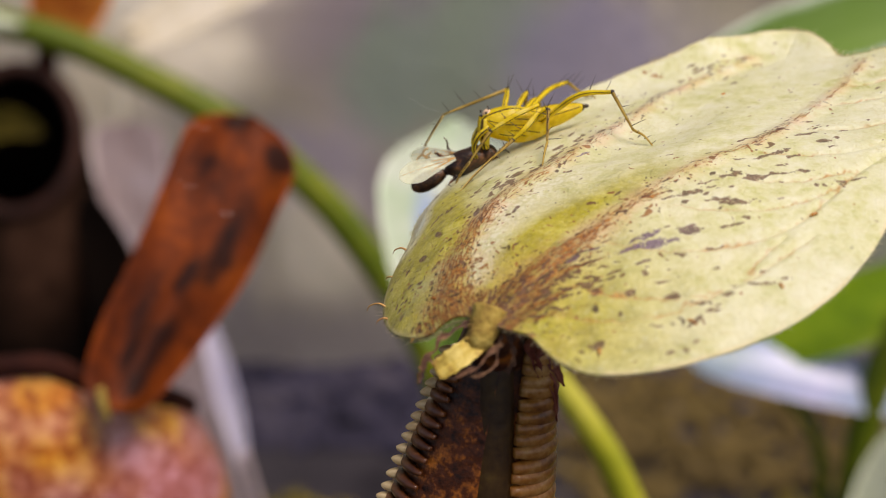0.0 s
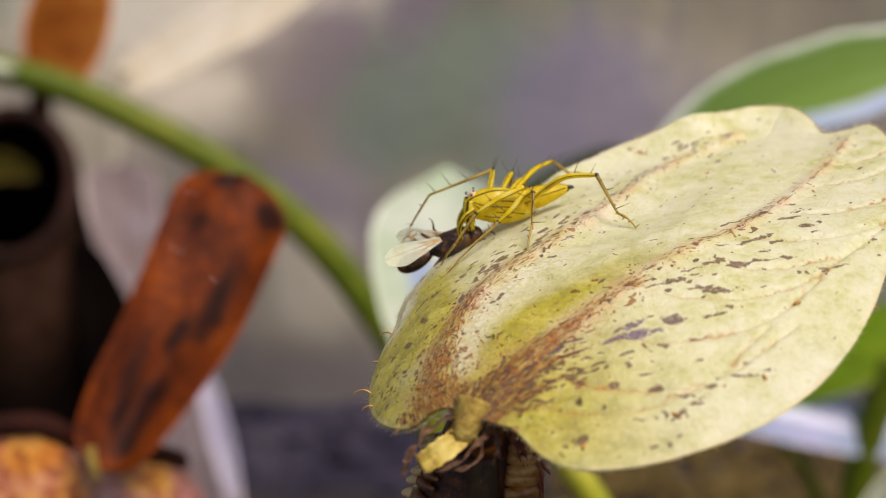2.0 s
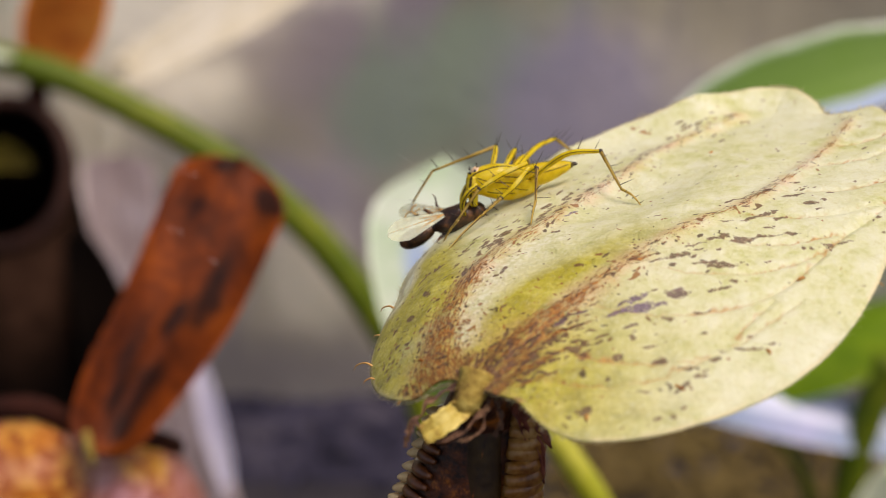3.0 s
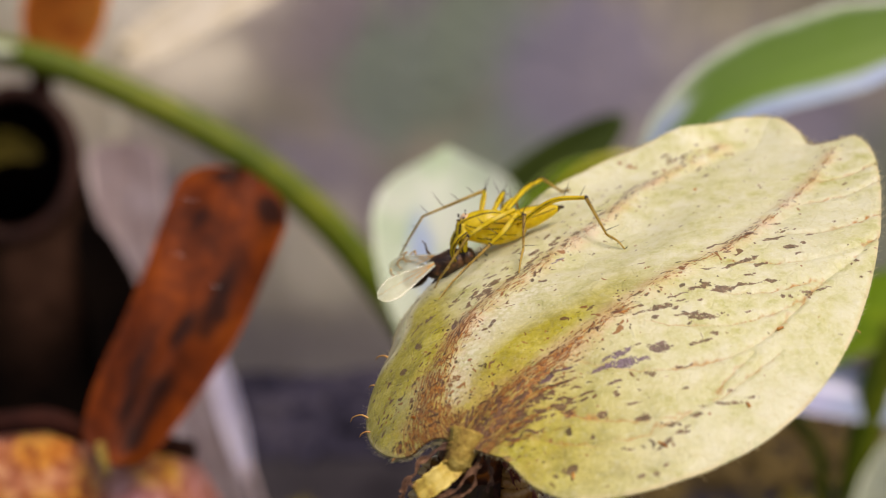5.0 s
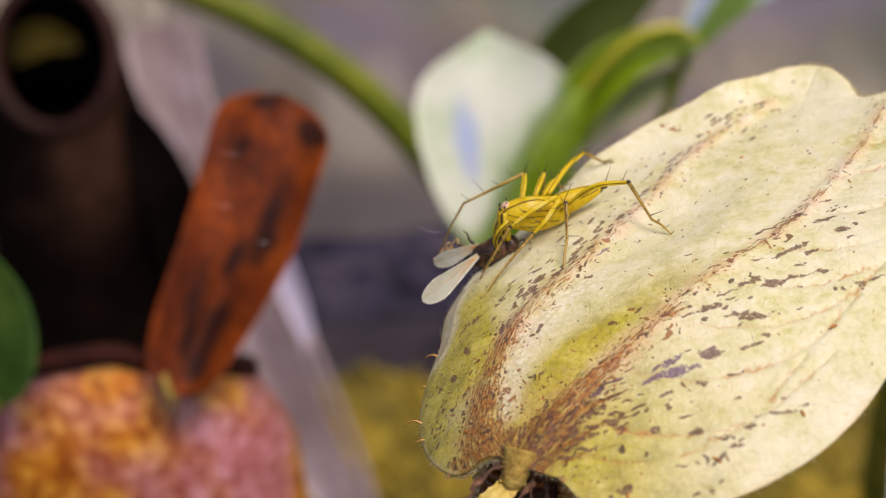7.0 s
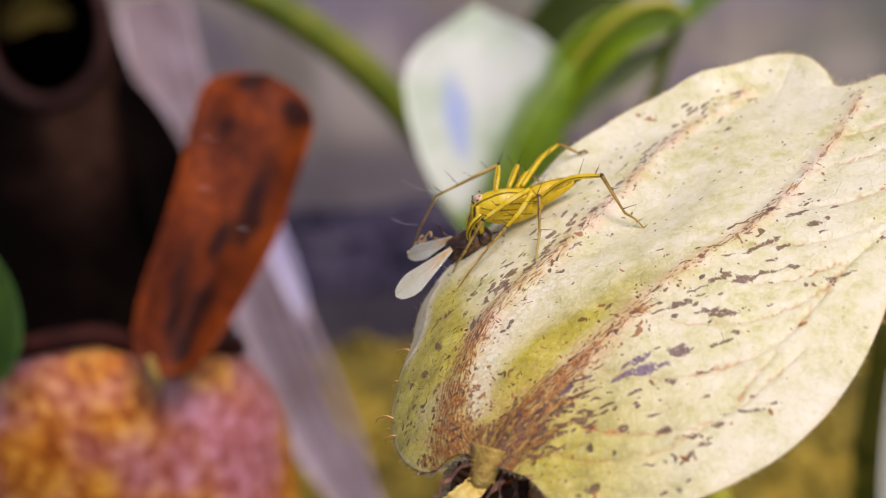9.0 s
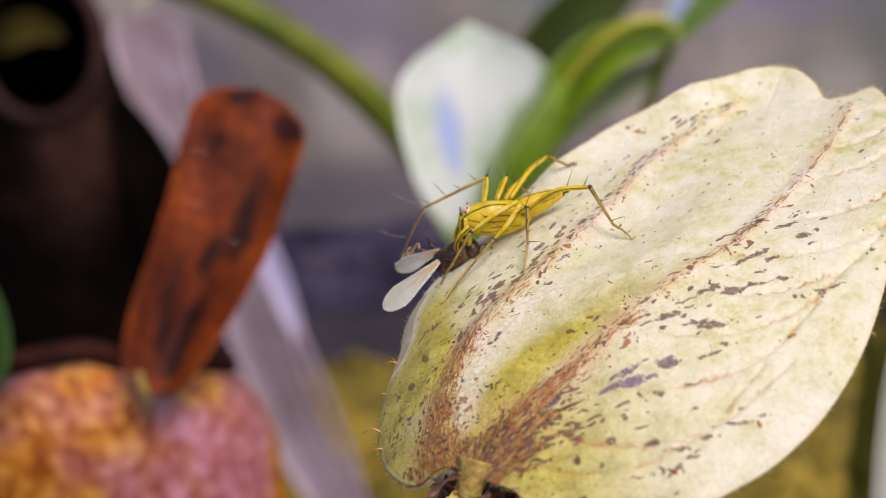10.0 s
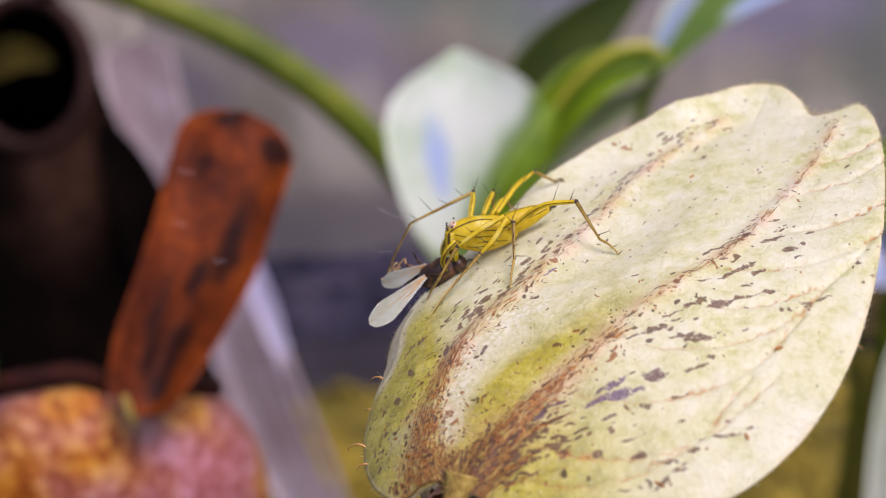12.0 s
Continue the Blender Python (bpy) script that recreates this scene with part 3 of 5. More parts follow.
def litter():
    """Dry brown leaf scraps on the soil."""
    rnd = random.Random(9)
    shapes = []
    for _ in range(1500):
        x, y, r = rnd.uniform(120, 900), rnd.uniform(930, 1190), rnd.uniform(6, 17)
        z = -588 + max(0.0, (y - 1040) / 190) ** 1.3 * 14 + rnd.uniform(0, 8)
        a = rnd.uniform(0, 6.28)
        d = np.array((math.cos(a), math.sin(a), rnd.uniform(-0.15, 0.3))) * r
        shapes.append(blade([(x, y, z), (x + d[0], y + d[1], z + 6), (x + 2 * d[0], y + 2 * d[1], z + 2 * d[2])], r * 0.9, (rnd.uniform(-0.4, 0.4), rnd.uniform(-0.6, 0.2), 1), 3, 7, 5, 0.6))
    single("leaf_litter", (500, 1060, -590), joined(shapes), M_LITTER, "dry brown leaf litter lying on the soil", "leaf litter", kind="stuff")


ground()
wall()
moss()
gravel()
litter()

# ---- the pitcher plant in front ----
# outline of the lid, seen from above, from the stalk round by the narrow lobe, the tip and the broad lobe
RIM = [(1.9, -10.2), (0.7, -9.3), (-0.5, -9.0), (-1.7, -8.85), (-2.9, -7.5), (-4.0, -5.1), (-4.65, -1.9), (-4.45, 1.2), (-3.1, 4.2), (-2.9, 6.3), (-2.4, 8.2), (-1.0, 9.8), (1.4, 12.0), (5.2, 15.7), (9.3, 19.2),
       (14.2, 22.4), (19.0, 23.5), (23.6, 24.8), (27.4, 25.3), (29.3, 24.3), (30.4, 22.4), (31.0, 20.4), (32.7, 19.9), (34.3, 19.7), (34.4, 15.6), (32.6, 8.4), (29.4, -0.2),
       (25.4, -7.4), (20.4, -12.0), (14.8, -14.2), (9.4, -14.7), (6.2, -13.8), (4.3, -11.8)]
HUB = np.array((10.0, 0.0))
LEFT_VEIN = curve([(0.2, -9.6), (-0.4, -7.6), (0.1, -5.5), (0.6, -3.6), (1.5, -1.6), (2.7, 0.2), (4.2, 1.9), (6.4, 3.9), (8.6, 6.2), (13.4, 11.8), (18.3, 18.2), (24.1, 22.2)], 90)
FAR_RIM = curve([(5.2, 15.7), (9.3, 19.2), (14.2, 22.4), (16.6, 23.1), (19.0, 23.5), (21.2, 23.9), (23.6, 24.8), (27.4, 25.3), (29.3, 24.3), (31.0, 20.4)], 60)
MIDRIB = curve([(2.2, -10.2), (3.2, -9.2), (4.7, -8.0), (6.3, -7.0), (8.2, -5.8), (11.3, -3.5), (15.3, -0.5), (19.5, 2.3), (21.7, 4.1), (23.8, 6.4), (26.5, 9.6), (29.9, 14.2), (32.0, 18.0)], 90)
SIDE_VEINS = [curve(v, 40) for v in (
    [(3.6, -10.2), (6.2, -8.5), (9.4, -7.7), (14.6, -6.4), (18.0, -5.6)], [(4.4, -10.4), (7.2, -9.4), (10.6, -8.8), (15.0, -8.0)],
    [(4.8, -10.9), (9.0, -10.9), (14.6, -11.4), (19.0, -9.6)], [(11.8, -3.4), (16.4, -2.2), (20.4, -1.9), (25.4, -2.2)],
    [(13.6, -3.4), (17.0, -4.2), (22.4, -5.0)], [(20.0, 3.2), (23.0, 4.6), (26.0, 5.4)])]

# faint folds that run from the midrib out to the rim of the broad lobe
CREASES = [curve([(a, c), (a + 5.5 * math.cos(w), c + 5.5 * math.sin(w)), (a + 11 * math.cos(w + 0.25), c + 11 * math.sin(w + 0.25)), (a + 16 * math.cos(w + 0.5), c + 16 * math.sin(w + 0.5))], 16)
           for a, c, w in ((5.5, -8.6, -0.42), (8.5, -6.4, -0.30), (12.0, -3.6, -0.25), (15.5, -1.0, -0.22), (19.0, 1.6, -0.15), (22.5, 4.6, 0.0), (25.5, 8.6, 0.2), (28.0, 12.0, 0.3), (4.2, -10.4, -0.30))]


def near(x, y, line):
    """Distance to a line, the way along it and the signed distance."""
    best, along, side = np.full(x.shape, 1e9), np.zeros(x.shape), np.zeros(x.shape)
    run = 0.0
    for (a, b), (c, d) in zip(line[:-1, :2], line[1:, :2]):
        ux, uy = c - a, d - b
        size = math.hypot(ux, uy)
        t = np.clip(((x - a) * ux + (y - b) * uy) / size**2, 0, 1)
        dist = np.hypot(x - a - t * ux, y - b - t * uy)
        less = dist < best
        best[less], along[less] = dist[less], run + t[less] * size
        side[less] = (((y - b) * ux - (x - a) * uy) / size)[less]
        run += size
    return best, along, side


def lid_height(x, y):
    """The saddle of the lid: a smooth sheet with a furrow between its two main veins and a narrow lobe that hangs."""
    x, y = np.asarray(x, float), np.asarray(y, float)
    a, b = x / 10, y / 10
    z = -2.64 + 5.09 * a + 1.53 * b - 2.10 * a * a + 0.43 * a * b - 1.66 * b * b + 0.30 * a**3 + 0.14 * a * b * b + 0.25 * b**3
    z = z - 0.085 * np.clip(0.5 - x, 0, 9) ** 2
    # the far rim curls up
    d, way, _ = near(np.atleast_1d(x), np.atleast_1d(y), FAR_RIM)
    curl = np.interp(way, (0, 5.4, 11.2, 13.8, 16.1, 18.3, 21, 24.8, 26.9, 30.8), (0.2, 1.5, 1.7, 1.95, 2.3, 2.6, 2.1, 1.65, 1.3, 0)) * np.clip(1 - d / 4.2, 0, 1) ** 1.6
    z = z + curl.reshape(x.shape)
    along, across = (x - 13.5) * 0.74 + (y - 7.0) * 0.67, -(x - 13.5) * 0.67 + (y - 7.0) * 0.74
    z = z - 1.0 * np.exp(-((along / 7.5) ** 2) - (across / 3.2) ** 2)
    return z


def lid_shape(rings=230, turns=960):
    rim = curve(np.array(RIM + RIM[:1]), turns + 1)[:-1]
    s = np.concatenate([[0.0], np.linspace(0.02, 1, rings) ** 0.8])
    xy = HUB + s[:, None, None] * (rim - HUB)[None]
    x, y = xy[..., 0].ravel(), xy[..., 1].ravel()
    z = lid_height(x, y)
    edge = np.repeat(s, turns)
    dv, dm = near(x, y, LEFT_VEIN)[0], near(x, y, MIDRIB)[0]
    for line in CREASES:
        d, along, _ = near(x, y, line)
        z = z - 0.14 * np.exp(-((d / 0.22) ** 2)) * np.clip(along / 3, 0, 1)
    z = z + 0.22 * np.exp(-((dv / 0.7) ** 2)) + 0.16 * np.exp(-((dm / 0.6) ** 2)) - 0.12 * np.clip((edge - 0.965) / 0.035, 0, 1) ** 2 * np.clip((np.hypot(x - 1.6, y + 10) - 3) / 4, 0, 1)
    # unevenness of the sheet
    q = np.array([noise.noise(Vector((a * 0.22, b * 0.22, 0.0))) + 0.5 * noise.noise(Vector((a * 0.6, b * 0.6, 4.0))) for a, b in zip(x, y)])
    z = z + 0.16 * q
    k = np.arange(turns)
    faces = []
    for r in range(1, rings):
        a = r * turns + k
        b = r * turns + (k + 1) % turns
        faces.append(np.stack([a, a + turns, b + turns, b], 1))
    faces.append(np.stack([0 * k, turns + k, turns + (k + 1) % turns, turns + (k + 1) % turns], 1)[:, :3])
    faces = [tuple(f) for block in faces for f in block.tolist()]
    return x, y, z, faces, dv, dm, edge


def lid_fields(x, y, dv, dm, edge):
    """Where the sheet is veined, young or marked."""
    rnd = random.Random(11)
    r0 = np.hypot(x - 1.6, y + 10.0)
    base = np.exp(-((r0 / 13) ** 2))
    wander = np.array([(noise.noise(Vector((a * 1.7, b * 1.7, 2.0))), noise.noise(Vector((a * 1.7, b * 1.7, 9.0)))) for a, b in zip(x, y)])
    patchy = np.array([noise.noise(Vector((a * 0.35, b * 0.35, 6.0))) for a, b in zip(x, y)])
    vein = np.exp(-((dv / (0.50 + 2.1 * np.exp(-((r0 / 15) ** 2)))) ** 2)) * (0.86 + 0.19 * base) + np.exp(-((dm / (0.42 + 1.2 * base)) ** 2)) * (0.93 + 0.13 * base)
    vein = vein + 0.14 * np.exp(-((dv / 3.4) ** 2)) * base + 0.14 * np.exp(-((dm / 2.8) ** 2)) * base
    grain = np.zeros((len(x), 3))
    best = np.full(x.shape, 1e9)
    for k, line in enumerate([LEFT_VEIN, MIDRIB, *SIDE_VEINS]):
        d, along, side = near(x, y, line)
        less = d < best
        best[less] = d[less]
        grain[less] = np.stack([along * 1.3, side * 8.5, 0 * x + 7.3 * k], 1)[less]
        if k > 1:
            vein = vein + 0.62 * np.exp(-((d / 0.22) ** 2)) * (0.45 + 0.8 * base)
    old = np.exp(-((r0 / 3.4) ** 2))
    vein = vein + 0.40 * old + 0.28 * np.exp(-((np.hypot(x - 5.5, (y + 9.2) * 1.7) / 4.0) ** 2))
    valley = np.exp(-((near(x, y, curve([(2.0, -8.4), (3.4, -6.7), (4.6, -5.6), (5.9, -4.3), (7.4, -3.5), (10.4, -1.9), (13.0, 0.2)], 36))[0] / (0.8 + 0.06 * r0)) ** 2)) * np.clip(1.35 - r0 / 18, 0, 1)
    bright = np.exp(-((near(x, y, curve([(1.5, -6.6), (1.9, -4.2), (2.8, -2.4), (4.6, -0.2), (7.5, 2.0)], 30))[0] / 1.0) ** 2))
    vein = np.clip((vein + 0.22 * patchy * base) * (1 - 0.7 * valley * (1 - old)) * (1 - 0.25 * bright), 0, 1.18)
    flush = 0.9 * np.exp(-((dv / (0.75 + 0.9 * base)) ** 2)) + 0.85 * np.exp(-((dm / (0.6 + 0.7 * base)) ** 2)) + 0.25 * np.exp(-r0 / 8)
    young = 1.0 * valley + 1.0 * np.clip((2.6 - x) / 2.6, 0, 1) * np.clip((9.5 - y) / 4, 0, 1) * (1 - 0.8 * bright) + 0.85 * np.exp(-((r0 / 9.5) ** 2)) * (1 - 0.8 * bright) + 0.35 * np.exp(-((np.hypot(x - 8, y + 12) / 5) ** 2))
    wash = 0.9 * np.exp(-((r0 / 3.2) ** 2)) + 0.22 * np.exp(-((dv / 1.2) ** 2)) * base + 0.45 * np.exp(-((dm / 1.3) ** 2)) * np.exp(-((r0 / 8) ** 2))
    dust = 0.55 * base * np.exp(-((dv / 2.4) ** 2)) + 0.5 * base * np.exp(-((dm / 2.2) ** 2)) + 0.30 * np.exp(-((r0 / 7) ** 2)) + 0.22 * np.exp(-((dv / 1.5) ** 2)) + 0.18 * np.exp(-((dm / 1.2) ** 2)) + 0.10 * (x < 1.5) + 0.025
    skirt = curve([(-4.3, 2.0), (-3.2, 4.4), (-3.0, 6.4), (-2.4, 8.3), (-0.9, 10.0)], 40)
    gap, way, _ = near(x, y, skirt)
    film = np.clip(1.55 - gap / 1.15, 0, 1) * np.clip(way / 1.5, 0, 1) * np.clip((9.0 - way) / 1.5, 0, 1)
    thread = np.zeros(x.shape)
    for line in CREASES:
        d, along, _ = near(x + 0.35 * wander[:, 0], y + 0.35 * wander[:, 1], line)
        thread = np.maximum(thread, np.exp(-((d / 0.11) ** 2)) * np.clip(along / 2, 0, 1) * np.clip(0.75 + patchy, 0.2, 1.2))
    dash, violet = np.zeros(x.shape), np.zeros(x.shape)
    wx, wy = x + 0.2 * wander[:, 0], y + 0.2 * wander[:, 1]

    def mark(cx, cy, length, width, tint, turn=None):
        way = math.atan2(cy + 10.5, cx - 2)
        a = turn if turn is not None else way * (0.5 if way < 0.68 else 1.0) + rnd.uniform(-0.1, 0.1)
        close = np.abs(x - cx) + np.abs(y - cy) < 4
        u = (wx[close] - cx) * math.cos(a) + (wy[close] - cy) * math.sin(a)
        v = -(wx[close] - cx) * math.sin(a) + (wy[close] - cy) * math.cos(a)
        hit = np.exp(-((u / (1.35 * length)) ** 2) - (v / (1.1 * width)) ** 2)
        dash[close] = np.maximum(dash[close], hit)
        violet[close] = np.where(hit > 0.2, tint, violet[close])

    # the marks that stand out: on the broad half, along its side veins, and on the narrow lobe
    for m in ((16.1, -2.2, 0.74, 0.1, 0.2, 0.28), (17.6, -1.5, 0.87, 0.21, 0.2, 0.44), (14.8, -3.2, 0.76, 0.24, 0.2, 0.24), (16.4, -4.0, 0.73, 0.12, 0.1, -0.01), (17.3, -4.3, 0.87, 0.24, 0.2, -0.02), (18.9, -1.8, 0.71, 0.26, 0.2, 0.24),
              (11.5, -6.6, 0.88, 0.18, 0.8, 0.28), (10.7, -7.4, 0.91, 0.24, 0.7, 0.24), (11.9, -7.2, 0.76, 0.34, 1, -0.04), (12.9, -7.2, 0.43, 0.13, 0.8, 0.08), (14.2, -6.4, 0.6, 0.42, 0.5, 0.02), (13.4, -8.3, 0.43, 0.2, 0.3, -0.16)):
        mark(*m)
    for m in ((11.1, -8.6, 0.53, 0.12, 0.5, 0.2), (16.3, -6.4, 0.31, 0.15, 0.2, 0.42), (20.3, 0.8, 0.85, 0.15, 0.2, 0.37), (21.4, 1.4, 0.74, 0.2, 0.2, 0.35), (22.1, 0.7, 0.49, 0.18, 0.2, 0.31), (22.3, -1.2, 0.58, 0.14, 0.1, 0.08),
              (20.4, -1.5, 1.05, 0.14, 0.1, 0.12), (24.3, -2.5, 0.37, 0.2, 0.2, 0.18), (25.4, -2.2, 0.68, 0.13, 0.1, 0.25), (24.5, 2.4, 0.5, 0.4, 0.3, 0.09), (24.9, 1.6, 0.25, 0.18, 0.3, 0.44), (26.4, 4.0, 0.49, 0.18, 0.2, 0.49)):
        mark(*m)
    for m in ((25.5, 2.8, 0.22, 0.18, 0.2, 0.2), (23.8, 3.8, 0.75, 0.18, 0.2, 0.28), (18.6, 0.5, 0.48, 0.12, 0.1, 0.04), (21.1, -0.4, 0.34, 0.12, 0.1, 0.15), (19.8, 3.5, 1.01, 0.11, 0.1, 0.38), (21.9, 17.5, 0.32, 0.2, 0.2, 0.64),
              (28.5, 5.6, 0.12, 0.15, 0.1, 0.48), (30.9, 11.4, 0.25, 0.14, 0.1, 0.53), (7.7, 2.8, 0.24, 0.16, 0.2, 0.56), (14.4, 2.3, 0.23, 0.12, 0.1, 0.14), (10.4, -2.3, 0.29, 0.13, 0.1, 0.63), (8.9, 5.5, 0.5, 0.18, 1, 0.7)):
        mark(*m)
    for m in ((-2.9, -3.0, 0.22, 0.14, 0, 0.78), (-2.0, -1.1, 0.4, 0.2, 0, -0.86), (-1.0, 0.3, 0.5, 0.16, 0, -1.22), (-1.2, -3.5, 0.2, 0.2, 0, 0.17), (-1.3, -4.9, 0.22, 0.14, 0, -1.04), (-0.2, 3.0, 0.34, 0.16, 0, 0.32),
              (1.0, 1.7, 0.26, 0.22, 0, 1.04), (-1.2, 2.9, 0.4, 0.14, 0, 0.6), (1.5, 0.0, 0.38, 0.24, 0.5, 1.25), (4.0, -1.2, 0.29, 0.15, 0.2, 1.22), (7.2, -7.4, 0.55, 0.20, 0.6, 0.61), (8.2, -7.0, 0.63, 0.14, 0.6, 0.04)):
        mark(*m)
    for m in ((8.0, -13.2, 0.3, 0.4, 0, 1.2), (13.6, -12.5, 0.5, 0.14, 0, 0.6), (12.9, -13.9, 0.2, 0.2, 0, 0.0), (12.0, -14.0, 0.2, 0.12, 0, 0.0), (10.1, -10.5, 0.25, 0.12, 0, 0.0), (12.5, -10.9, 0.4, 0.16, 0, 0.0), (7.2, -13.3, 0.2, 0.1, 0, 0.0)):
        mark(*m)
    for m in ((3.4, 3.0, 0.6, 0.24, 0, 0.9), (2.9, 3.4, 0.4, 0.16, 0, 1.0), (3.9, 3.3, 0.4, 0.12, 0, 0.8), (2.5, 2.2, 0.4, 0.2, 0, 1.0), (4.4, 4.2, 0.5, 0.22, 0, 0.8), (8.4, -9.3, 0.2, 0.2, 0.1, 0.1), (6.5, -9.5, 0.52, 0.16, 0, -0.2), (5.7, -9.9, 0.45, 0.16, 0, -0.35), (3.9, -5.0, 0.21, 0.16, 0.3, 1.02)):
        mark(*m)
    # rows of short dashes above the vein that runs by the spider, and small specks over the sheet
    for _ in range(80):
        k = int(len(LEFT_VEIN) * rnd.uniform(0.52, 0.99))
        (a, b), (c, d) = LEFT_VEIN[k], LEFT_VEIN[min(k + 1, len(LEFT_VEIN) - 1)]
        turn = math.atan2(d - b, c - a) if k < len(LEFT_VEIN) - 1 else 0.7
        off = abs(rnd.gauss(0, 1.5)) + 0.2
        mark(a - math.sin(turn) * off, b + math.cos(turn) * off, rnd.uniform(0.18, 0.5), rnd.uniform(0.10, 0.17), rnd.choice((0, 0.1, 0.3)), turn + rnd.gauss(0, 0.15))
    for _ in range(120):
        line = rnd.choice([LEFT_VEIN, LEFT_VEIN, MIDRIB, MIDRIB, *SIDE_VEINS])
        a, b = line[rnd.randrange(len(line))]
        mark(a + rnd.gauss(0, 0.6), b + rnd.gauss(0, 0.6), rnd.uniform(0.12, 0.5), rnd.uniform(0.06, 0.11), rnd.choice((0, 0, 0, 0.2)))
    for _ in range(90):
        mark(rnd.uniform(-4, 30), rnd.uniform(-14, 26), rnd.uniform(0.07, 0.25), rnd.uniform(0.06, 0.10), 0)
    for _ in range(60):
        mark(rnd.gauss(5.0, 2.2), rnd.gauss(-9.2, 1.0), rnd.uniform(0.15, 0.5), rnd.uniform(0.07, 0.13), 0)
    for _ in range(34):
        mark(rnd.uniform(-4.2, 0.5), rnd.uniform(-7, 6), rnd.uniform(0.06, 0.2), rnd.uniform(0.07, 0.13), 0, rnd.uniform(0.8, 2.0))
    rim = 0.7 * np.clip((edge - 0.985) / 0.012, 0, 1) * np.clip((r0 - 3) / 4, 0, 1)
    return {"vein": vein, "net": np.clip(flush, 0, 1), "young": np.clip(young, 0, 1) * (1 - film), "dash": dash * (1 - film), "violet": violet, "grain": grain, "rim": rim, "old": old, "wash": np.clip(wash, 0, 0.9), "dust": dust * (1 - film), "film": film, "bright": bright, "thread": thread}


def neck_ring(z):
    """Half width and middle of the neck at a height."""
    s = float(np.clip(-9 - z, -3, 31))
    return 2.75 + 0.2 * s, 2.85 - 0.2 * s, -4.6 + 0.02 * s


def pitcher_front():
    plant = thing("pitcher_plant", (3, 2, -590), "living pitcher plant with pale speckled lid and brown ribbed neck", "pitcher plant")
    x, y, z, faces, dv, dm, edge = lid_shape()
    lid = part("lid", (np.stack([x, y, z], 1), faces), M_LID, plant, "pale yellow-green leaf-like lid with brown vein streaks and dark dashes", fields=lid_fields(x, y, dv, dm, edge))
    skin = lid.modifiers.new("skin", "SOLIDIFY")
    skin.thickness, skin.offset = 0.00018, -1.0
    # fine hairs along the rim
    rnd, rng = random.Random(2), np.random.default_rng(2)
    rim = curve(np.array(RIM + RIM[:1]), 3600)[:-1]
    shapes = []
    for k in list(range(len(rim))):
        p = rim[k] + (rng.normal(0, 0.04), rng.normal(0, 0.04))
        out = p - HUB
        out = out / np.linalg.norm(out)
        z0 = float(lid_height(*p)) - 0.06
        a = np.array((p[0] - out[0] * 0.12, p[1] - out[1] * 0.12, z0 + rnd.uniform(-0.10, 0.08)))
        way = np.array((out[0] + rnd.gauss(0, 0.5), out[1] + rnd.gauss(0, 0.5), rnd.gauss(0.35, 0.4)))
        tip = a + way * rnd.uniform(0.18, 0.45)
        w = 0.026
        shapes.append((np.array([a + (w, 0, 0), a + (-w, w, 0), a + (0, -w, w), tip]), [(0, 1, 3), (1, 2, 3), (2, 0, 3), (0, 2, 1)]))
    part("hair_fringe", joined(shapes), M_HAIR, lid, "short pale hairs along the rim", kind="stuff")
    # curled dry bristles on the narrow lobe, the tip and the broad lobe
    for (a, b), (c, d), l in (((-3.2, 3.4), (-1, 0.4), 1.0), ((-4.6, -1.4), (-1, 0.3), 1.3), ((-4.5, -3.2), (-1, -0.1), 0.8), ((-4.2, 1.6), (-1, 0.6), 0.6), ((-2.4, -8.0), (-0.8, -0.6), 0.5),
                              ((31.0, 20.4), (-0.6, 1), 1.0), ((31.6, 20.2), (-0.3, 1), 0.9), ((32.2, 20.0), (0.1, 1), 0.7), ((26.6, -5.6), (1, -0.3), 0.5)):
        a, b = rim[np.argmin(np.hypot(rim[:, 0] - a, rim[:, 1] - b))] * 0.985 + HUB * 0.015
        z0 = float(lid_height(a, b)) - 0.25
        pts = [(a, b, z0), (a + c * l * 0.5, b + d * l * 0.5, z0 + 0.25 * l), (a + c * l, b + d * l, z0 + 0.05 * l), (a + c * l * 1.15, b + d * l * 1.2, z0 - 0.25 * l)]
        part("bristle", tube(pts, [0.10, 0.055, 0.02], 10, 6), M_BRISTLE, lid, "curled dry bristle")

    # curled amber scales on the sheet
    for a, b, l, turn in ((8.1, -13.5, 0.75, 1.4), (13.4, -12.6, 0.65, 2.5), (18.8, -10.7, 0.5, 1.9), (21.9, -5.6, 0.5, 0.2), (-1.2, -6.6, 0.7, 2.9), (-0.9, -7.2, 0.6, 0.4), (20.4, 14.6, 0.4, 0.6)):
        z0 = float(lid_height(a, b)) + 0.08
        c, d = math.cos(turn) * l, math.sin(turn) * l
        part("scale", tube([(a - c * 0.5, b - d * 0.5, z0), (a - c * 0.2, b - d * 0.2, z0 + 0.10), (a + c * 0.3, b + d * 0.3, z0 + 0.16), (a + c * 0.5, b + d * 0.5, z0 + 0.10)], [0.05, 0.11, 0.08, 0.02], 12, 8), M_SCALE, lid, "curled amber scale")

    # neck and pitcher body, open in front under the lid
    rows, sides = 60, 48
    verts, faces = [], []
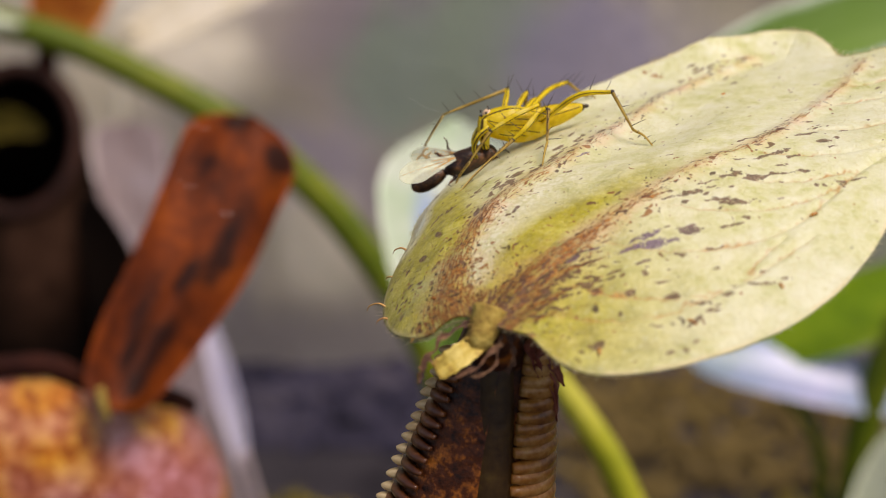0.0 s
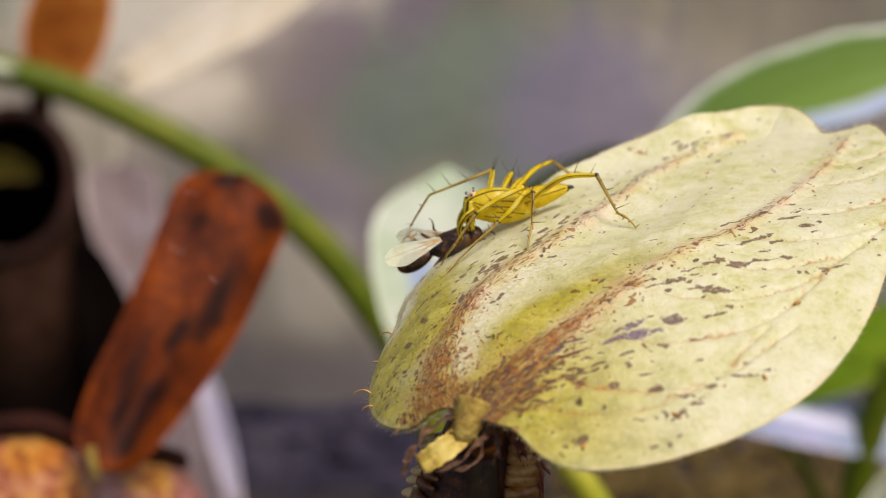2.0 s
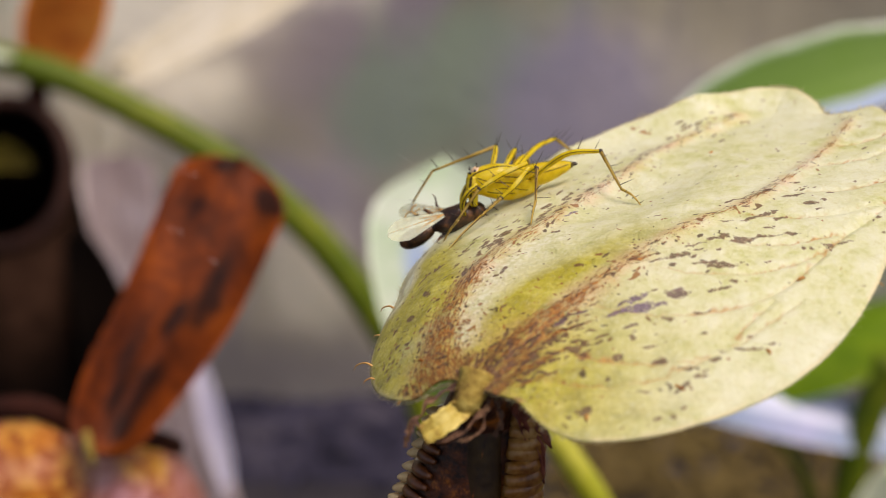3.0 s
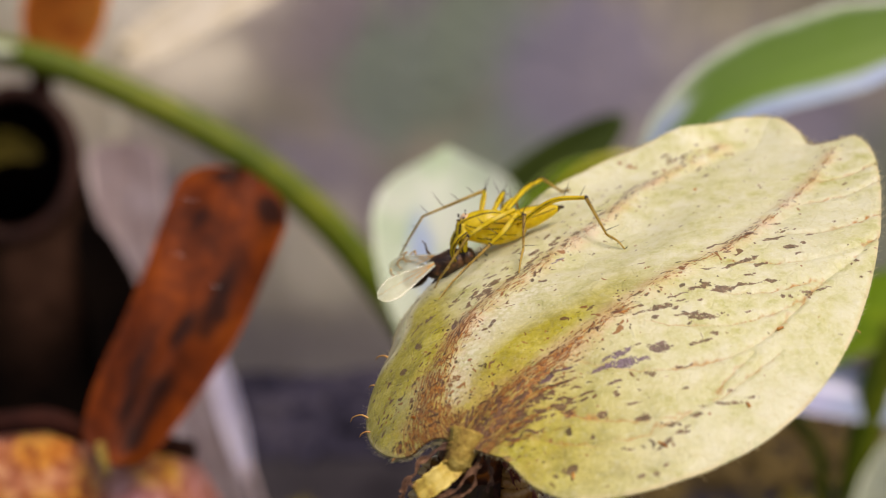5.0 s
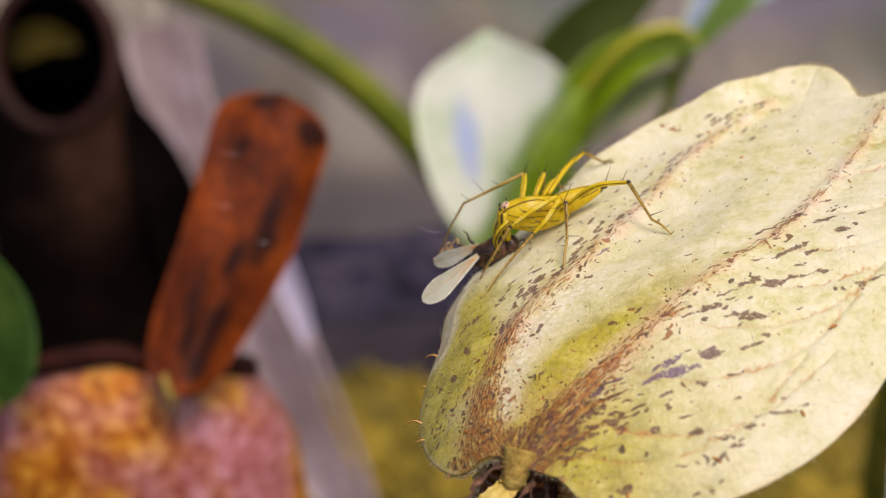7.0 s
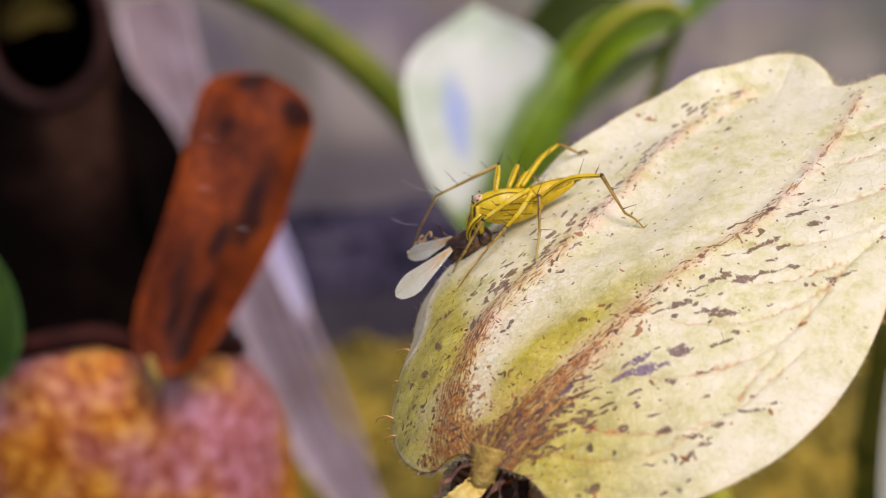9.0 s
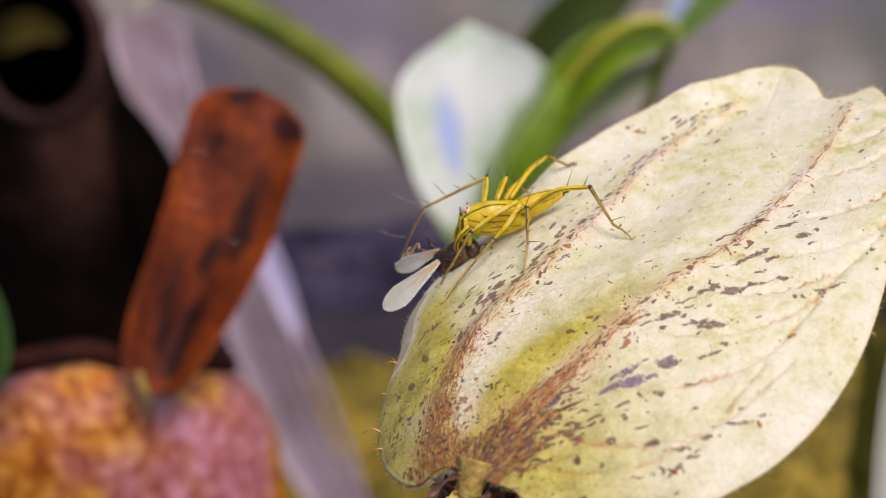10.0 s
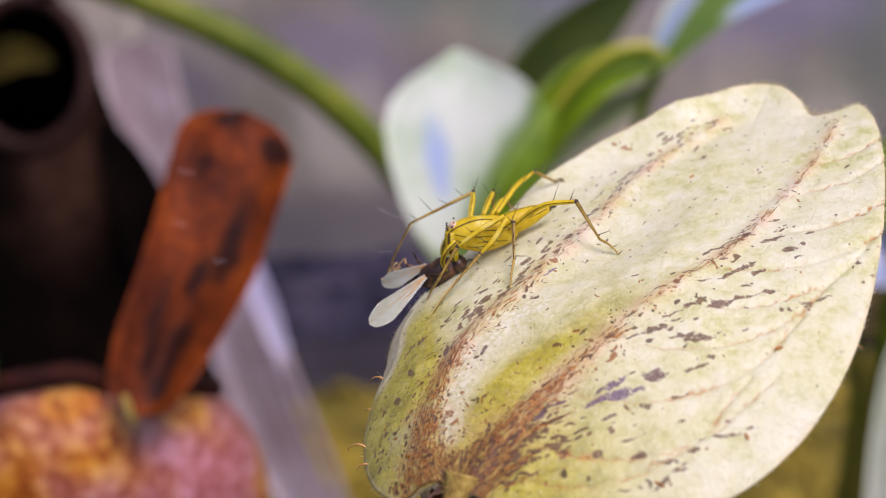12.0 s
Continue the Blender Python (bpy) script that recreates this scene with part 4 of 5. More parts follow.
    for k in range(rows):
        zz = -6.6 - 150 * (k / (rows - 1)) ** 1.5
        s = (-6.6 - zz) / 150
        half, mx, my = neck_ring(max(zz, -40))
        swell = half if zz > -40 else half * (1 - ((-40 - zz) / 135) ** 1.6)
        for j in range(sides):
            a = 2 * math.pi * j / sides
            keel = 0.35 * math.exp(-(((a - 1.5 * math.pi) / 0.14) ** 2))
            verts.append((mx + swell * math.cos(a), my + 4 * s + swell * 0.9 * math.sin(a) - keel, zz))
    for k in range(rows - 1):
        for j in range(sides):
            a, b = k * sides + j, k * sides + (j + 1) % sides
            faces.append((a, a + sides, b + sides, b))
    body = part("body", (np.array(verts), faces), M_NECK, plant, "brown mottled pitcher body with a dark neck")
    skin = body.modifiers.new("skin", "SOLIDIFY")
    skin.thickness, skin.offset = 0.0006, -1.0
    part("tendril", tube([(-3, 0, -146), (-2, 4, -175), (4, 3, -260), (2, 0, -430), (3, 2, -592)], [2.4, 2.0, 2.6, 3.4], 40, 10), M_STEM, plant, "green tendril that carries the pitcher")
    keel = []
    for zz in np.linspace(-7.0, -60, 18):
        half, mx, my = neck_ring(max(zz, -40))
        keel.append((2.75 + (zz + 7) * 0.05, my - half * 0.9 + 1.15, zz))
    part("keel", tube(keel, [1.35, 1.5, 1.7], 50, 20), M_KEEL, body, "olive-green line down the back of the neck")
    # ribbed collar: amber ribs on both flanks of the neck, ivory teeth along one edge
    rnd = random.Random(21)
    for k in range(24):
        zz = -8.9 - 0.74 * k - 0.007 * k * k
        half, mx, my = neck_ring(zz)
        for flank in (-1, 1):
            pts = []
            lift = rnd.uniform(-0.12, 0.12)
            for a in np.linspace(50 if flank < 0 else 30, 98 if flank < 0 else 112, 9):
                c = radians(-90 + flank * a)
                bulge = half + (0.30 if flank < 0 else 0.34) * math.sin(radians((a - 20) * 1.7))
                pts.append((mx + bulge * math.cos(c), my + bulge * 0.9 * math.sin(c), zz + lift - (0.006 if flank < 0 else 0.011) * (a - 20)))
            wide = rnd.uniform(0.9, 1.1)
            rib = part("rib", tube(pts, [0.16 * wide, 0.38 * wide, 0.44 * wide, 0.3] if flank < 0 else [0.34, 0.74 * wide, 0.80 * wide, 0.52], 14, 12), M_BEAD if flank < 0 else M_RIB, body)
            if flank < 0:
                e = np.array(pts[-3])
                part("tooth", egg(e + (-0.45, -0.3, 0.12), (0.58, 0.36, 0.36), (0, 14 + rnd.uniform(-12, 12), 20), 8, 10, taper=-0.3), M_TOOTH, rib, "ivory tooth tip")
    # withered spur at the joint of lid and neck
    part("throat", tube([(2.9, -4.8, -11.5), (2.6, -6.0, -8.4), (2.3, -8.2, -6.6), (2.3, -9.3, -5.2)], [1.8, 1.9, 1.25, 0.6], 16, 14), M_NECK, plant, "dark brown throat below the lid")
    knots = [tube([(2.1, -9.4, -4.7), (1.8, -9.9, -5.4), (1.4, -10.3, -6.2), (1.3, -10.4, -6.9)], [1.15, 0.95, 0.8, 0.5], 18, 18)]
    for _ in range(60):
        u, a = rnd.uniform(0, 1), rnd.uniform(math.pi * 0.8, math.pi * 2.2)
        r = 1.0 - 0.35 * u
        knots.append(egg((2.0 - 0.7 * u + r * math.cos(a), -9.6 - 0.75 * u + r * 0.8 * math.sin(a), -4.9 - 1.6 * u + rnd.gauss(0, 0.12)), (rnd.uniform(0.12, 0.34), rnd.uniform(0.10, 0.2), rnd.uniform(0.08, 0.2)), (rnd.uniform(0, 90), rnd.uniform(0, 90), rnd.uniform(0, 90)), 7, 9, wobble=0.3))
    joint = part("joint", joined(knots), M_KNOT, plant, "olive-brown knotted joint between neck and lid")
    part("spur", blade([(1.8, -10.1, -6.0), (0.7, -10.9, -6.7), (-0.3, -11.2, -7.3), (-1.2, -11.2, -7.9)], 1.35, (-0.3, -0.8, 0.45), 0.22, 26, 13, 0.22, ripple=0.12, shape=lambda s: 0.8 + 0.3 * np.sin(2.4 * s) - 0.2 * s**4 + 0.06 * np.sin(31 * s)), M_SPUR, joint, "withered yellow flap")

    def torn(a, b, bow, width, up, label, mat=M_SPUR_EDGE):
        """A dry torn ribbon from a to b."""
        a, b = np.array(a), np.array(b)
        pts = [a + (b - a) * s + np.array(bow) * math.sin(math.pi * s) + np.array([rnd.gauss(0, 0.07) for _ in range(3)]) for s in np.linspace(0, 1, 7)]
        wave, turn = rnd.uniform(0, 6), rnd.uniform(14, 24)
        return part("spur_edge", blade(pts, width, up, width * 0.35, 30, 7, 0.12, ripple=0.05, shape=lambda s: 0.55 + 0.25 * np.sin(turn * s + wave) + 0.2 * np.sin(2.3 * turn * s) * (1 - s)), mat, joint, label)

    torn((0.8, -9.7, -5.4), (-2.0, -11.2, -7.7), (-0.2, -0.3, 0.5), 0.5, (-0.5, -0.8, 0.3), "curled brown edge")
    torn((-1.5, -11.2, -7.0), (-2.1, -11.4, -8.5), (-0.15, 0, 0), 0.55, (-0.2, -1, 0.2), "curled brown edge")
    torn((2.9, -10.2, -6.0), (-0.9, -11.5, -8.3), (0.3, -0.4, -0.25), 0.42, (0.3, -0.8, 0.5), "curled brown edge")
    torn((2.6, -10.4, -6.4), (0.2, -11.5, -8.2), (0.6, -0.3, -0.4), 0.32, (0.3, -0.8, 0.2), "curled brown edge")
    torn((2.9, -10.0, -5.8), (3.1, -10.3, -8.2), (0.35, -0.3, 0), 0.5, (0.1, -1, 0.2), "curled brown edge")
    # torn dark flaps under the broad lobe
    for a, b, w in (((4.7, -7.2, -7.4), (6.3, -6.0, -13.4), 1.3), ((5.2, -6.8, -8.2), (6.9, -6.0, -11.4), 1.2), ((5.4, -6.6, -9.2), (6.5, -6.0, -13.9), 0.8), ((4.4, -7.4, -7.6), (5.5, -6.6, -11.6), 0.9)):
        part("flap", blade([a, [(p + q) / 2 + rnd.uniform(-0.1, 0.3) for p, q in zip(a, b)], b], w, (0.4, -0.9, 0.2), 0.25, 16, 9, 0.15, ripple=0.12, shape=lambda s: (1 - 0.85 * s**1.5) * (0.85 + 0.2 * np.sin(17 * s))), M_FLAP, joint, "torn red-brown flap")
    return plant


pitcher_front()


# ---- old pitchers, stem and leaves behind ----
def urn(rows, sides, ring):
    """A tube of rings: ring(s, a) gives the place at height share s and turn a."""
    verts = [ring(k / (rows - 1), 2 * math.pi * j / sides) for k in range(rows) for j in range(sides)]
    faces = []
    for k in range(rows - 1):
        for j in range(sides):
            a, b = k * sides + j, k * sides + (j + 1) % sides
            faces.append((a, b, b + sides, a + sides))
    return np.array(verts), faces


def old_pitcher():
    plant = thing("pitcher", (-64, 114, -590), "ageing pitcher, mottled orange and pink, with an upright rust-brown lid", "pitcher plant")
    notch = -0.92

    def ring(s, a):
        d = (a - (2 * math.pi + notch) + math.pi) % (2 * math.pi) - math.pi
        side = abs(d) - 0.45
        top = -57.5 - 5.0 * math.exp(-((d / 0.17) ** 2)) - (19 if d < 0 else 12) * (1 - math.cos(max(0.0, side))) - 8.0 * min(1.0, max(0.0, d / 0.25)) - 8.5 * min(1.0, max(0.0, (d - 0.25) / 0.7))
        zz = -185 + (top + 185) * s
        r = 25.5 * (0.35 + 0.65 * math.sin(min(1.0, s * 1.3) * math.pi / 2)) - 5.0 * max(0, (s - 0.82) / 0.18) ** 2
        r -= 1.3 * math.exp(-((d / 0.10) ** 2)) * s**6
        return (-74 + r * 1.28 * math.cos(a), 117 + r * math.sin(a), zz)

    body = part("body", urn(60, 96, ring), M_OLD_BODY, plant, "orange body mottled with pink")
    skin = body.modifiers.new("skin", "SOLIDIFY")
    skin.thickness = 0.0012
    part("tendril", tube([(-74, 117, -183), (-74, 118, -220), (-60, 116, -330), (-64, 114, -592)], [8.5, 4.0, 3.0, 3.6], 40, 12), M_STEM, plant, "green tendril that carries the pitcher")
    rim = [ring(1.0, a) for a in np.linspace(0, 2 * math.pi, 90)]
    part("rim", tube(rim, 1.9, 200, 10), M_RIM, plant, "thin dark maroon rim")
    n, m = 44, 21
    shape = blade([(-53.4, 91.6, -62.5), (-49.6, 96.4, -55.5), (-41, 103, -42), (-34.9, 110, -29), (-31.7, 114, -22)], 19.2, (0.15, -1, 0.25), -2.5, n, m, 1.6, ripple=0.8,
                  shape=lambda s: np.interp(s, (0, 0.03, 0.10, 0.3, 0.5, 0.7, 0.85, 1), (0.20, 0.44, 0.60, 0.80, 0.93, 0.98, 1, 1)) * np.sqrt(np.clip(1 - np.clip((s - 0.78) / 0.22, 0, 1) ** 2.2, 0.0, 1)))
    s, v = (g.ravel() for g in np.meshgrid(np.linspace(0, 1, n), np.linspace(-1, 1, m), indexing="ij"))
    spots = ((0.94, -0.30, 0.06, 0.34), (0.86, 0.66, 0.07, 0.28), (0.60, 0.42, 0.11, 0.22), (0.72, -0.42, 0.06, 0.22), (0.36, -0.40, 0.09, 0.20), (0.24, -0.15, 0.10, 0.18), (0.30, 0.30, 0.11, 0.24), (0.14, 0.30, 0.08, 0.3), (0.46, 0.05, 0.05, 0.12))
    blotch = 1.05 * sum(np.exp(-(((s - a) / c) ** 2) - ((v - b) / d) ** 2) for a, b, c, d in spots)
    lid = part("lid", shape, M_OLD_LID, plant, "upright rust-brown withered lid with black blotches", fields={"blotch": np.tile(blotch, 2)})
    part("hinge", tube([(-54.0, 91.0, -58.5), (-53.8, 90.6, -61), (-53.4, 90.8, -64)], [0.6, 0.75, 0.5], 12, 10), M_KNOT, lid, "pale dry hinge of the lid")


def dark_pitcher():
    plant = thing("pitcher", (-250, 600, -590), "dead blackened pitcher with a wide mouth and rust-orange lid", "pitcher plant")

    def ring(s, a):
        w = min(1.0, max(0.0, (s - 0.45) / 0.55))
        w = w * w * (3 - 2 * w)
        r = 24 + 44 * math.sin(min(1, s * 1.5) * math.pi / 2)
        low = np.array((-266 + r * math.cos(a), 611 + r * math.sin(a), -545 + 354 * s))
        mouth = np.array((-245 + 35 * math.cos(a), 587 + 19 * math.sin(a), -146 + 37 * math.sin(a)))
        return tuple(low * (1 - w) + mouth * w)

    s, a = (g.ravel() for g in np.meshgrid(np.linspace(0, 1, 70), np.linspace(0, 2 * math.pi, 64, endpoint=False), indexing="ij"))
    away = (a - 5.4 + math.pi) % (2 * math.pi) - math.pi
    # where light falls right below the mouth, painted as a browner patch
    dry = 1.1 * np.exp(-(((s - 0.86) / 0.16) ** 2) - (away / 0.75) ** 2) + 0.15 * np.exp(-(((s - 0.60) / 0.2) ** 2) - ((away + 0.5) / 0.35) ** 2)
    body = part("body", urn(70, 64, ring), M_DARK, plant, "black-brown withered body", fields={"dry": dry})
    skin = body.modifiers.new("skin", "SOLIDIFY")
    skin.thickness = 0.0024
    part("foot", tube([(-266, 611, -540), (-262, 608, -566), (-250, 600, -592)], [22, 12, 9], 16, 16), M_DARK, plant, "dry black foot of the pitcher")
    part("rim", tube([ring(1.0, a) for a in np.linspace(0, 2 * math.pi, 60)], 4.6, 130, 10), M_DARK_RIM, plant, "dark maroon rim")
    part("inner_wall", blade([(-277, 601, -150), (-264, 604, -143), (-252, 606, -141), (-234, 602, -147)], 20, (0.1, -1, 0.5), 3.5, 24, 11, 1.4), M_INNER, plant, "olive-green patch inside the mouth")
    # black blade added for the shaded gap between the body and the strap
    part("wing", blade([(-208, 580, -175), (-193, 573, -231), (-187, 569, -314), (-205, 573, -462), (-229, 580, -575)], 35, (0.4, -1, 0), 3.5, 40, 11, 2.1), M_DARK, plant, "black wing-like blade filling the shaded gap beside the body")
    part("stalk", tube([(-231, 608, -112), (-227, 602, -98), (-221, 597, -84)], [6.5, 6.0, 5.0], 14, 10), M_RIM, plant, "dark stalk of the lid")
    part("lid", blade([(-222, 597, -94), (-209, 594, -68), (-197, 590, -39), (-186, 587, 6)], 44, (0.2, -1, 0.3), 5, 34, 17, 2.0, blunt=0.55), M_RUST_LEAF, plant, "rust-orange upright lid")


def strap():
    one = thing("strap_leaf", (-128, 634, -590), "pale lilac-grey smooth strap leaf behind the pitchers", "leaf")
    line = [(-118, 634, -592), (-129, 636, -530), (-151, 637, -465), (-171, 639, -348), (-195, 643, -222), (-199, 646, -175), (-198, 648, -150)]
    part("blade", blade(line, 43, (0.25, -1, 0.2), 6, 70, 15, 3.4, shape=lambda s: np.clip(0.72 + 0.5 * s, 0.5, 1) * np.sqrt(np.clip(1 - np.clip((s - 0.92) / 0.08, 0, 1) ** 3, 0, 1))), M_STRAP, one)
    part("midrib", tube([(x + 1, y - 3.6, z) for x, y, z in line[:-1]], [2.6, 2.2, 1.6, 0.8], 50, 8), M_STRAP, one, "low raised midrib")
    # added blade on a stalk: its white imitates the strap's bright highlight
    two = thing("highlight_leaf", (-112, 611, -590), "short white blade added for the highlight beside the lilac strap", "leaf")
    part("stalk", tube([(-108, 614, -592), (-114, 612, -470), (-135, 611, -355)], [3.5, 2.8], 20, 8), M_STRAP, two)
    part("blade", blade([(-135, 611, -366), (-142, 610, -322), (-148, 610, -287), (-158, 611, -244)], 15, (0.35, -1, 0.4), 4, 40, 13, 2.4, blunt=0.55), M_HIGHLIGHT, two, "white blade in the place of the highlight")


def stem():
    one = thing("plant_stem", (40, 513, -590), "smooth green arching stem behind the pitchers", "plant stem")
    line = [(-290, 513, -62), (-250, 513, -63), (-213, 513, -70), (-182, 513, -80), (-150, 513, -96), (-120, 513, -113), (-90, 513, -135), (-60, 513, -166), (-30, 513, -212), (-8, 512, -262), (4, 511, -330), (20, 511, -450), (40, 513, -592)]
    part("stem", tube(line, [6.5, 7.2, 7.6, 7.8, 8.4, 8.6, 8.6, 8.2, 8.0], 100, 16), M_STEM, one)
    part("leaf_base", blade([(-296, 508, -66), (-262, 505, -58), (-236, 505, -60), (-205, 506, -69)], 14, (0.1, -0.7, 1), -3, 24, 9, 1.6, blunt=0.6), M_PALE_LEAF, one, "pale shiny leaf base clasping the stem")
    two = thing("plant_stem", (153, 344, -590), "upright dark green stem at the edge of the moss", "plant stem")
    part("stem", tube([(156, 344, -592), (152, 342, -430), (155, 342, -250), (158, 341, -190), (166, 340, -152)], [6.5, 6.2, 6.0], 30, 14), M_STEM, two)
    part("leaf_sheath", blade([(158, 336, -362), (160, 336, -280), (163, 336, -225), (168, 335, -194)], 24, (0, -1, 0.2), 3, 30, 11, 1.4), M_PALE_LEAF, two, "pale sheath along the stem")
    three = thing("plant_stem", (22, 100, -590), "young yellow-green stem rising behind the ribbed neck", "plant stem")
    part("stem", tube([(11.0, 100, -52), (16.2, 100, -61.7), (20.5, 100, -68.2), (24.9, 100, -75.5), (28.5, 100, -83.6), (33, 100, -96), (38, 100, -130), (34, 100, -280), (22, 100, -592)], [1.9, 2.3, 2.7, 3.0, 3.2], 60, 14), M_YOUNG_STEM, three)


def leaves():
    green = thing("leafy_plant", (14, 240, -590), "broad-leaved green plant with pale bloomed leaves before the wall", "plant")
    part("stalk", tube([(14, 240, -592), (18, 240, -300), (15, 238, -150), (13, 234, -112), (20, 238, -92)], [4, 3.6, 3.0, 2.0], 24, 12), M_STEM, green, "green stalk")
    n, m = 48, 29
    outline = lambda s: np.interp(s, (0, 0.1, 0.25, 0.4, 0.55, 0.68, 0.78, 0.86, 0.93, 1), (0.06, 0.30, 0.58, 0.80, 0.95, 1, 0.92, 0.70, 0.36, 0.02))  # noqa: E731
    shape = blade([(-3, 217, -112), (-1.5, 221, -92), (0.2, 228, -70), (0.6, 236, -51.5)], 41, (0.15, -1, 0.7), 7, n, m, 1.0, shape=outline)
    s, v = (g.ravel() for g in np.meshgrid(np.linspace(0, 1, n), np.linspace(-1, 1, m), indexing="ij"))
    # sky sheen painted as a blue patch left of the midrib
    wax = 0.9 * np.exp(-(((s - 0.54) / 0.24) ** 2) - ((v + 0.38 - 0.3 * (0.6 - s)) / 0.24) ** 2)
    bare = 1.3 * np.exp(-(((s - 0.22) / 0.30) ** 2) - ((v - 0.55) / 0.65) ** 2) + 0.9 * np.exp(-(((s - 0.62) / 0.3) ** 2) - ((v - 1.0) / 0.22) ** 2) + 0.45 * np.exp(-(((v + 1.0) / 0.12) ** 2)) + 1.3 * np.exp(-((s / 0.2) ** 2)) + 1.1 * np.clip((v - 0.3) / 0.4, 0, 1) * np.clip((0.78 - s) / 0.3, 0, 1)
    part("leaf", shape, M_SHEEN_LEAF, green, "pale whitish-green cupped leaf with a bluish sheen", fields={"wax": np.tile(wax, 2), "bare": np.tile(bare, 2)})
    part("leaf", blade([(3, 214, -112), (9, 212, -94), (16, 214, -78), (24, 222, -64)], 12, (-0.5, -1, 0.3), 3, 34, 15, 1.0, blunt=0.6), M_LEAF, green, "green cupped leaf")
    fold = [(18, 240, -91), (25, 240.5, -75), (38, 241, -64), (57, 242, -61)]
    part("leaf", blade(fold, 14, (-0.35, -1, 0.5), 4, 36, 17, 1.0, blunt=0.55), M_LEAF, green, "bright green folded leaf")
    part("leaf", blade([(18, 243, -92), (30, 243, -80), (42, 243, -73), (55, 243, -68)], 11, (0.2, -1, -0.3), 2, 30, 13, 0.8, blunt=0.6), M_FOLD, green, "pale underside of the folded leaf")
    edge = [(17.5, 238, -91), (20.5, 237, -79), (27, 237, -68), (37.5, 237, -58.5), (48, 238, -56), (55, 239, -60)]
    part("leaf_edge", tube(edge, [1.0, 1.5, 1.5, 1.0], 30, 8), M_YOUNG_STEM, green, "thick yellow-green edge of the folded leaf")
    n, m = 40, 21
    s, v = (g.ravel() for g in np.meshgrid(np.linspace(0, 1, n), np.linspace(-1, 1, m), indexing="ij"))
    # painted sky sheen: blue at the base and along the lower edge
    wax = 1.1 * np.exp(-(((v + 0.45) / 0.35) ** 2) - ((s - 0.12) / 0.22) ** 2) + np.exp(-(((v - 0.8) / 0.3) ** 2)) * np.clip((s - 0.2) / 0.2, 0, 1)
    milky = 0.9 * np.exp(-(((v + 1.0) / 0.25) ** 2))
    shape = blade([(51, 243, -66), (64, 242, -49), (80, 240, -38), (100, 237, -31), (134, 234, -21)], 25, (-0.1, -0.8, 0.6), 3, n, m, 1.0, shape=lambda s: np.interp(s, (0, 0.06, 0.2, 0.4, 0.6, 0.8, 0.93, 1), (0.14, 0.30, 0.58, 0.82, 0.95, 1, 0.7, 0.05)))
    part("leaf", shape, M_SHEEN_LEAF, green, "long green leaf with a sky-blue sheen", fields={"wax": np.tile(wax, 2), "bare": np.tile(1.3 - 1.5 * wax - milky, 2)})
    part("branch", tube([(15, 238, -130), (40, 240, -95), (54, 243, -62)], [2.2, 1.8, 1.4], 20, 10), M_STEM, green, "side branch")
    lilac_plant = thing("leafy_plant", (150, 356, -590), "low plant with a broad green leaf and one coloured lilac by sky sheen", "plant")
    part("stalk", tube([(150, 356, -592), (147, 354, -420), (146, 352, -309), (147, 352, -226), (128, 352, -190), (94, 354, -176)], [4.5, 3.5, 2.6, 2.0], 36, 10), M_STEM, lilac_plant, "green stalk")
    part("leaf", blade([(112, 356, -176), (142, 350, -156), (174, 344, -140), (224, 338, -130)], 30, (0.0, -0.6, 0.8), -4, 40, 19, 1.4, blunt=0.55), M_LEAF, lilac_plant, "broad green leaf with a white-blue sheen")
    part("leaf", blade([(89, 352, -172), (124, 347, -173), (158, 343, -180), (216, 338, -196)], 27, (0.0, -0.6, 0.8), -4, 40, 19, 1.4, blunt=0.55), M_SKY_LEAF, lilac_plant, "pale lilac glossy leaf below the broad one")
    far = thing("shrub", (60, 705, -590), "dark green shrub leaf before the wall, its shade put into the colour", "plant")
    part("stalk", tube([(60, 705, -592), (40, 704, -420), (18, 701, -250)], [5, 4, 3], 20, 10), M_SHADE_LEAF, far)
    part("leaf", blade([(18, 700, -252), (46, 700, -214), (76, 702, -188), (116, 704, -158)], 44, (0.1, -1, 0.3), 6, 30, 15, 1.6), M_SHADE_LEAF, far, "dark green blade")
    small = thing("seedling", (-84, 90, -590), "small dark green leaf on a stalk beside the orange pitcher", "plant")
    part("stalk", tube([(-92, 84, -592), (-104, 84, -250), (-104, 88, -130), (-94, 90, -78), (-81, 90, -60)], [1.3, 1.0], 20, 8), M_STEM, small)
    part("leaf", blade([(-81, 90, -61), (-79.5, 90, -51), (-78, 91, -42), (-78.5, 92, -32)], 15, (0.2, -1, 0.2), 3, 36, 15, 0.8, blunt=0.7), M_DEEP_LEAF, small, "rounded dark green blade")
    cream = thing("dry_leaf", (-340, 1110, -590), "broad cream-coloured dry leaf leaning before the wall", "leaf")
    part("stalk", tube([(-340, 1110, -592), (-338, 1108, -380), (-322, 1102, -190), (-305, 1100, -165)], [7, 6, 5], 30, 10), M_CREAM, cream)
    part("blade", blade([(-318, 1104, -182), (-250, 1096, -150), (-182, 1088, -116), (-96, 1080, -70)], 74, (0.1, -0.6, 0.8), 8, 40, 17, 2.5, ripple=3.0, blunt=0.5), M_CREAM, cream, "pale curled blade")


old_pitcher()
dark_pitcher()
strap()
stem()
leaves()


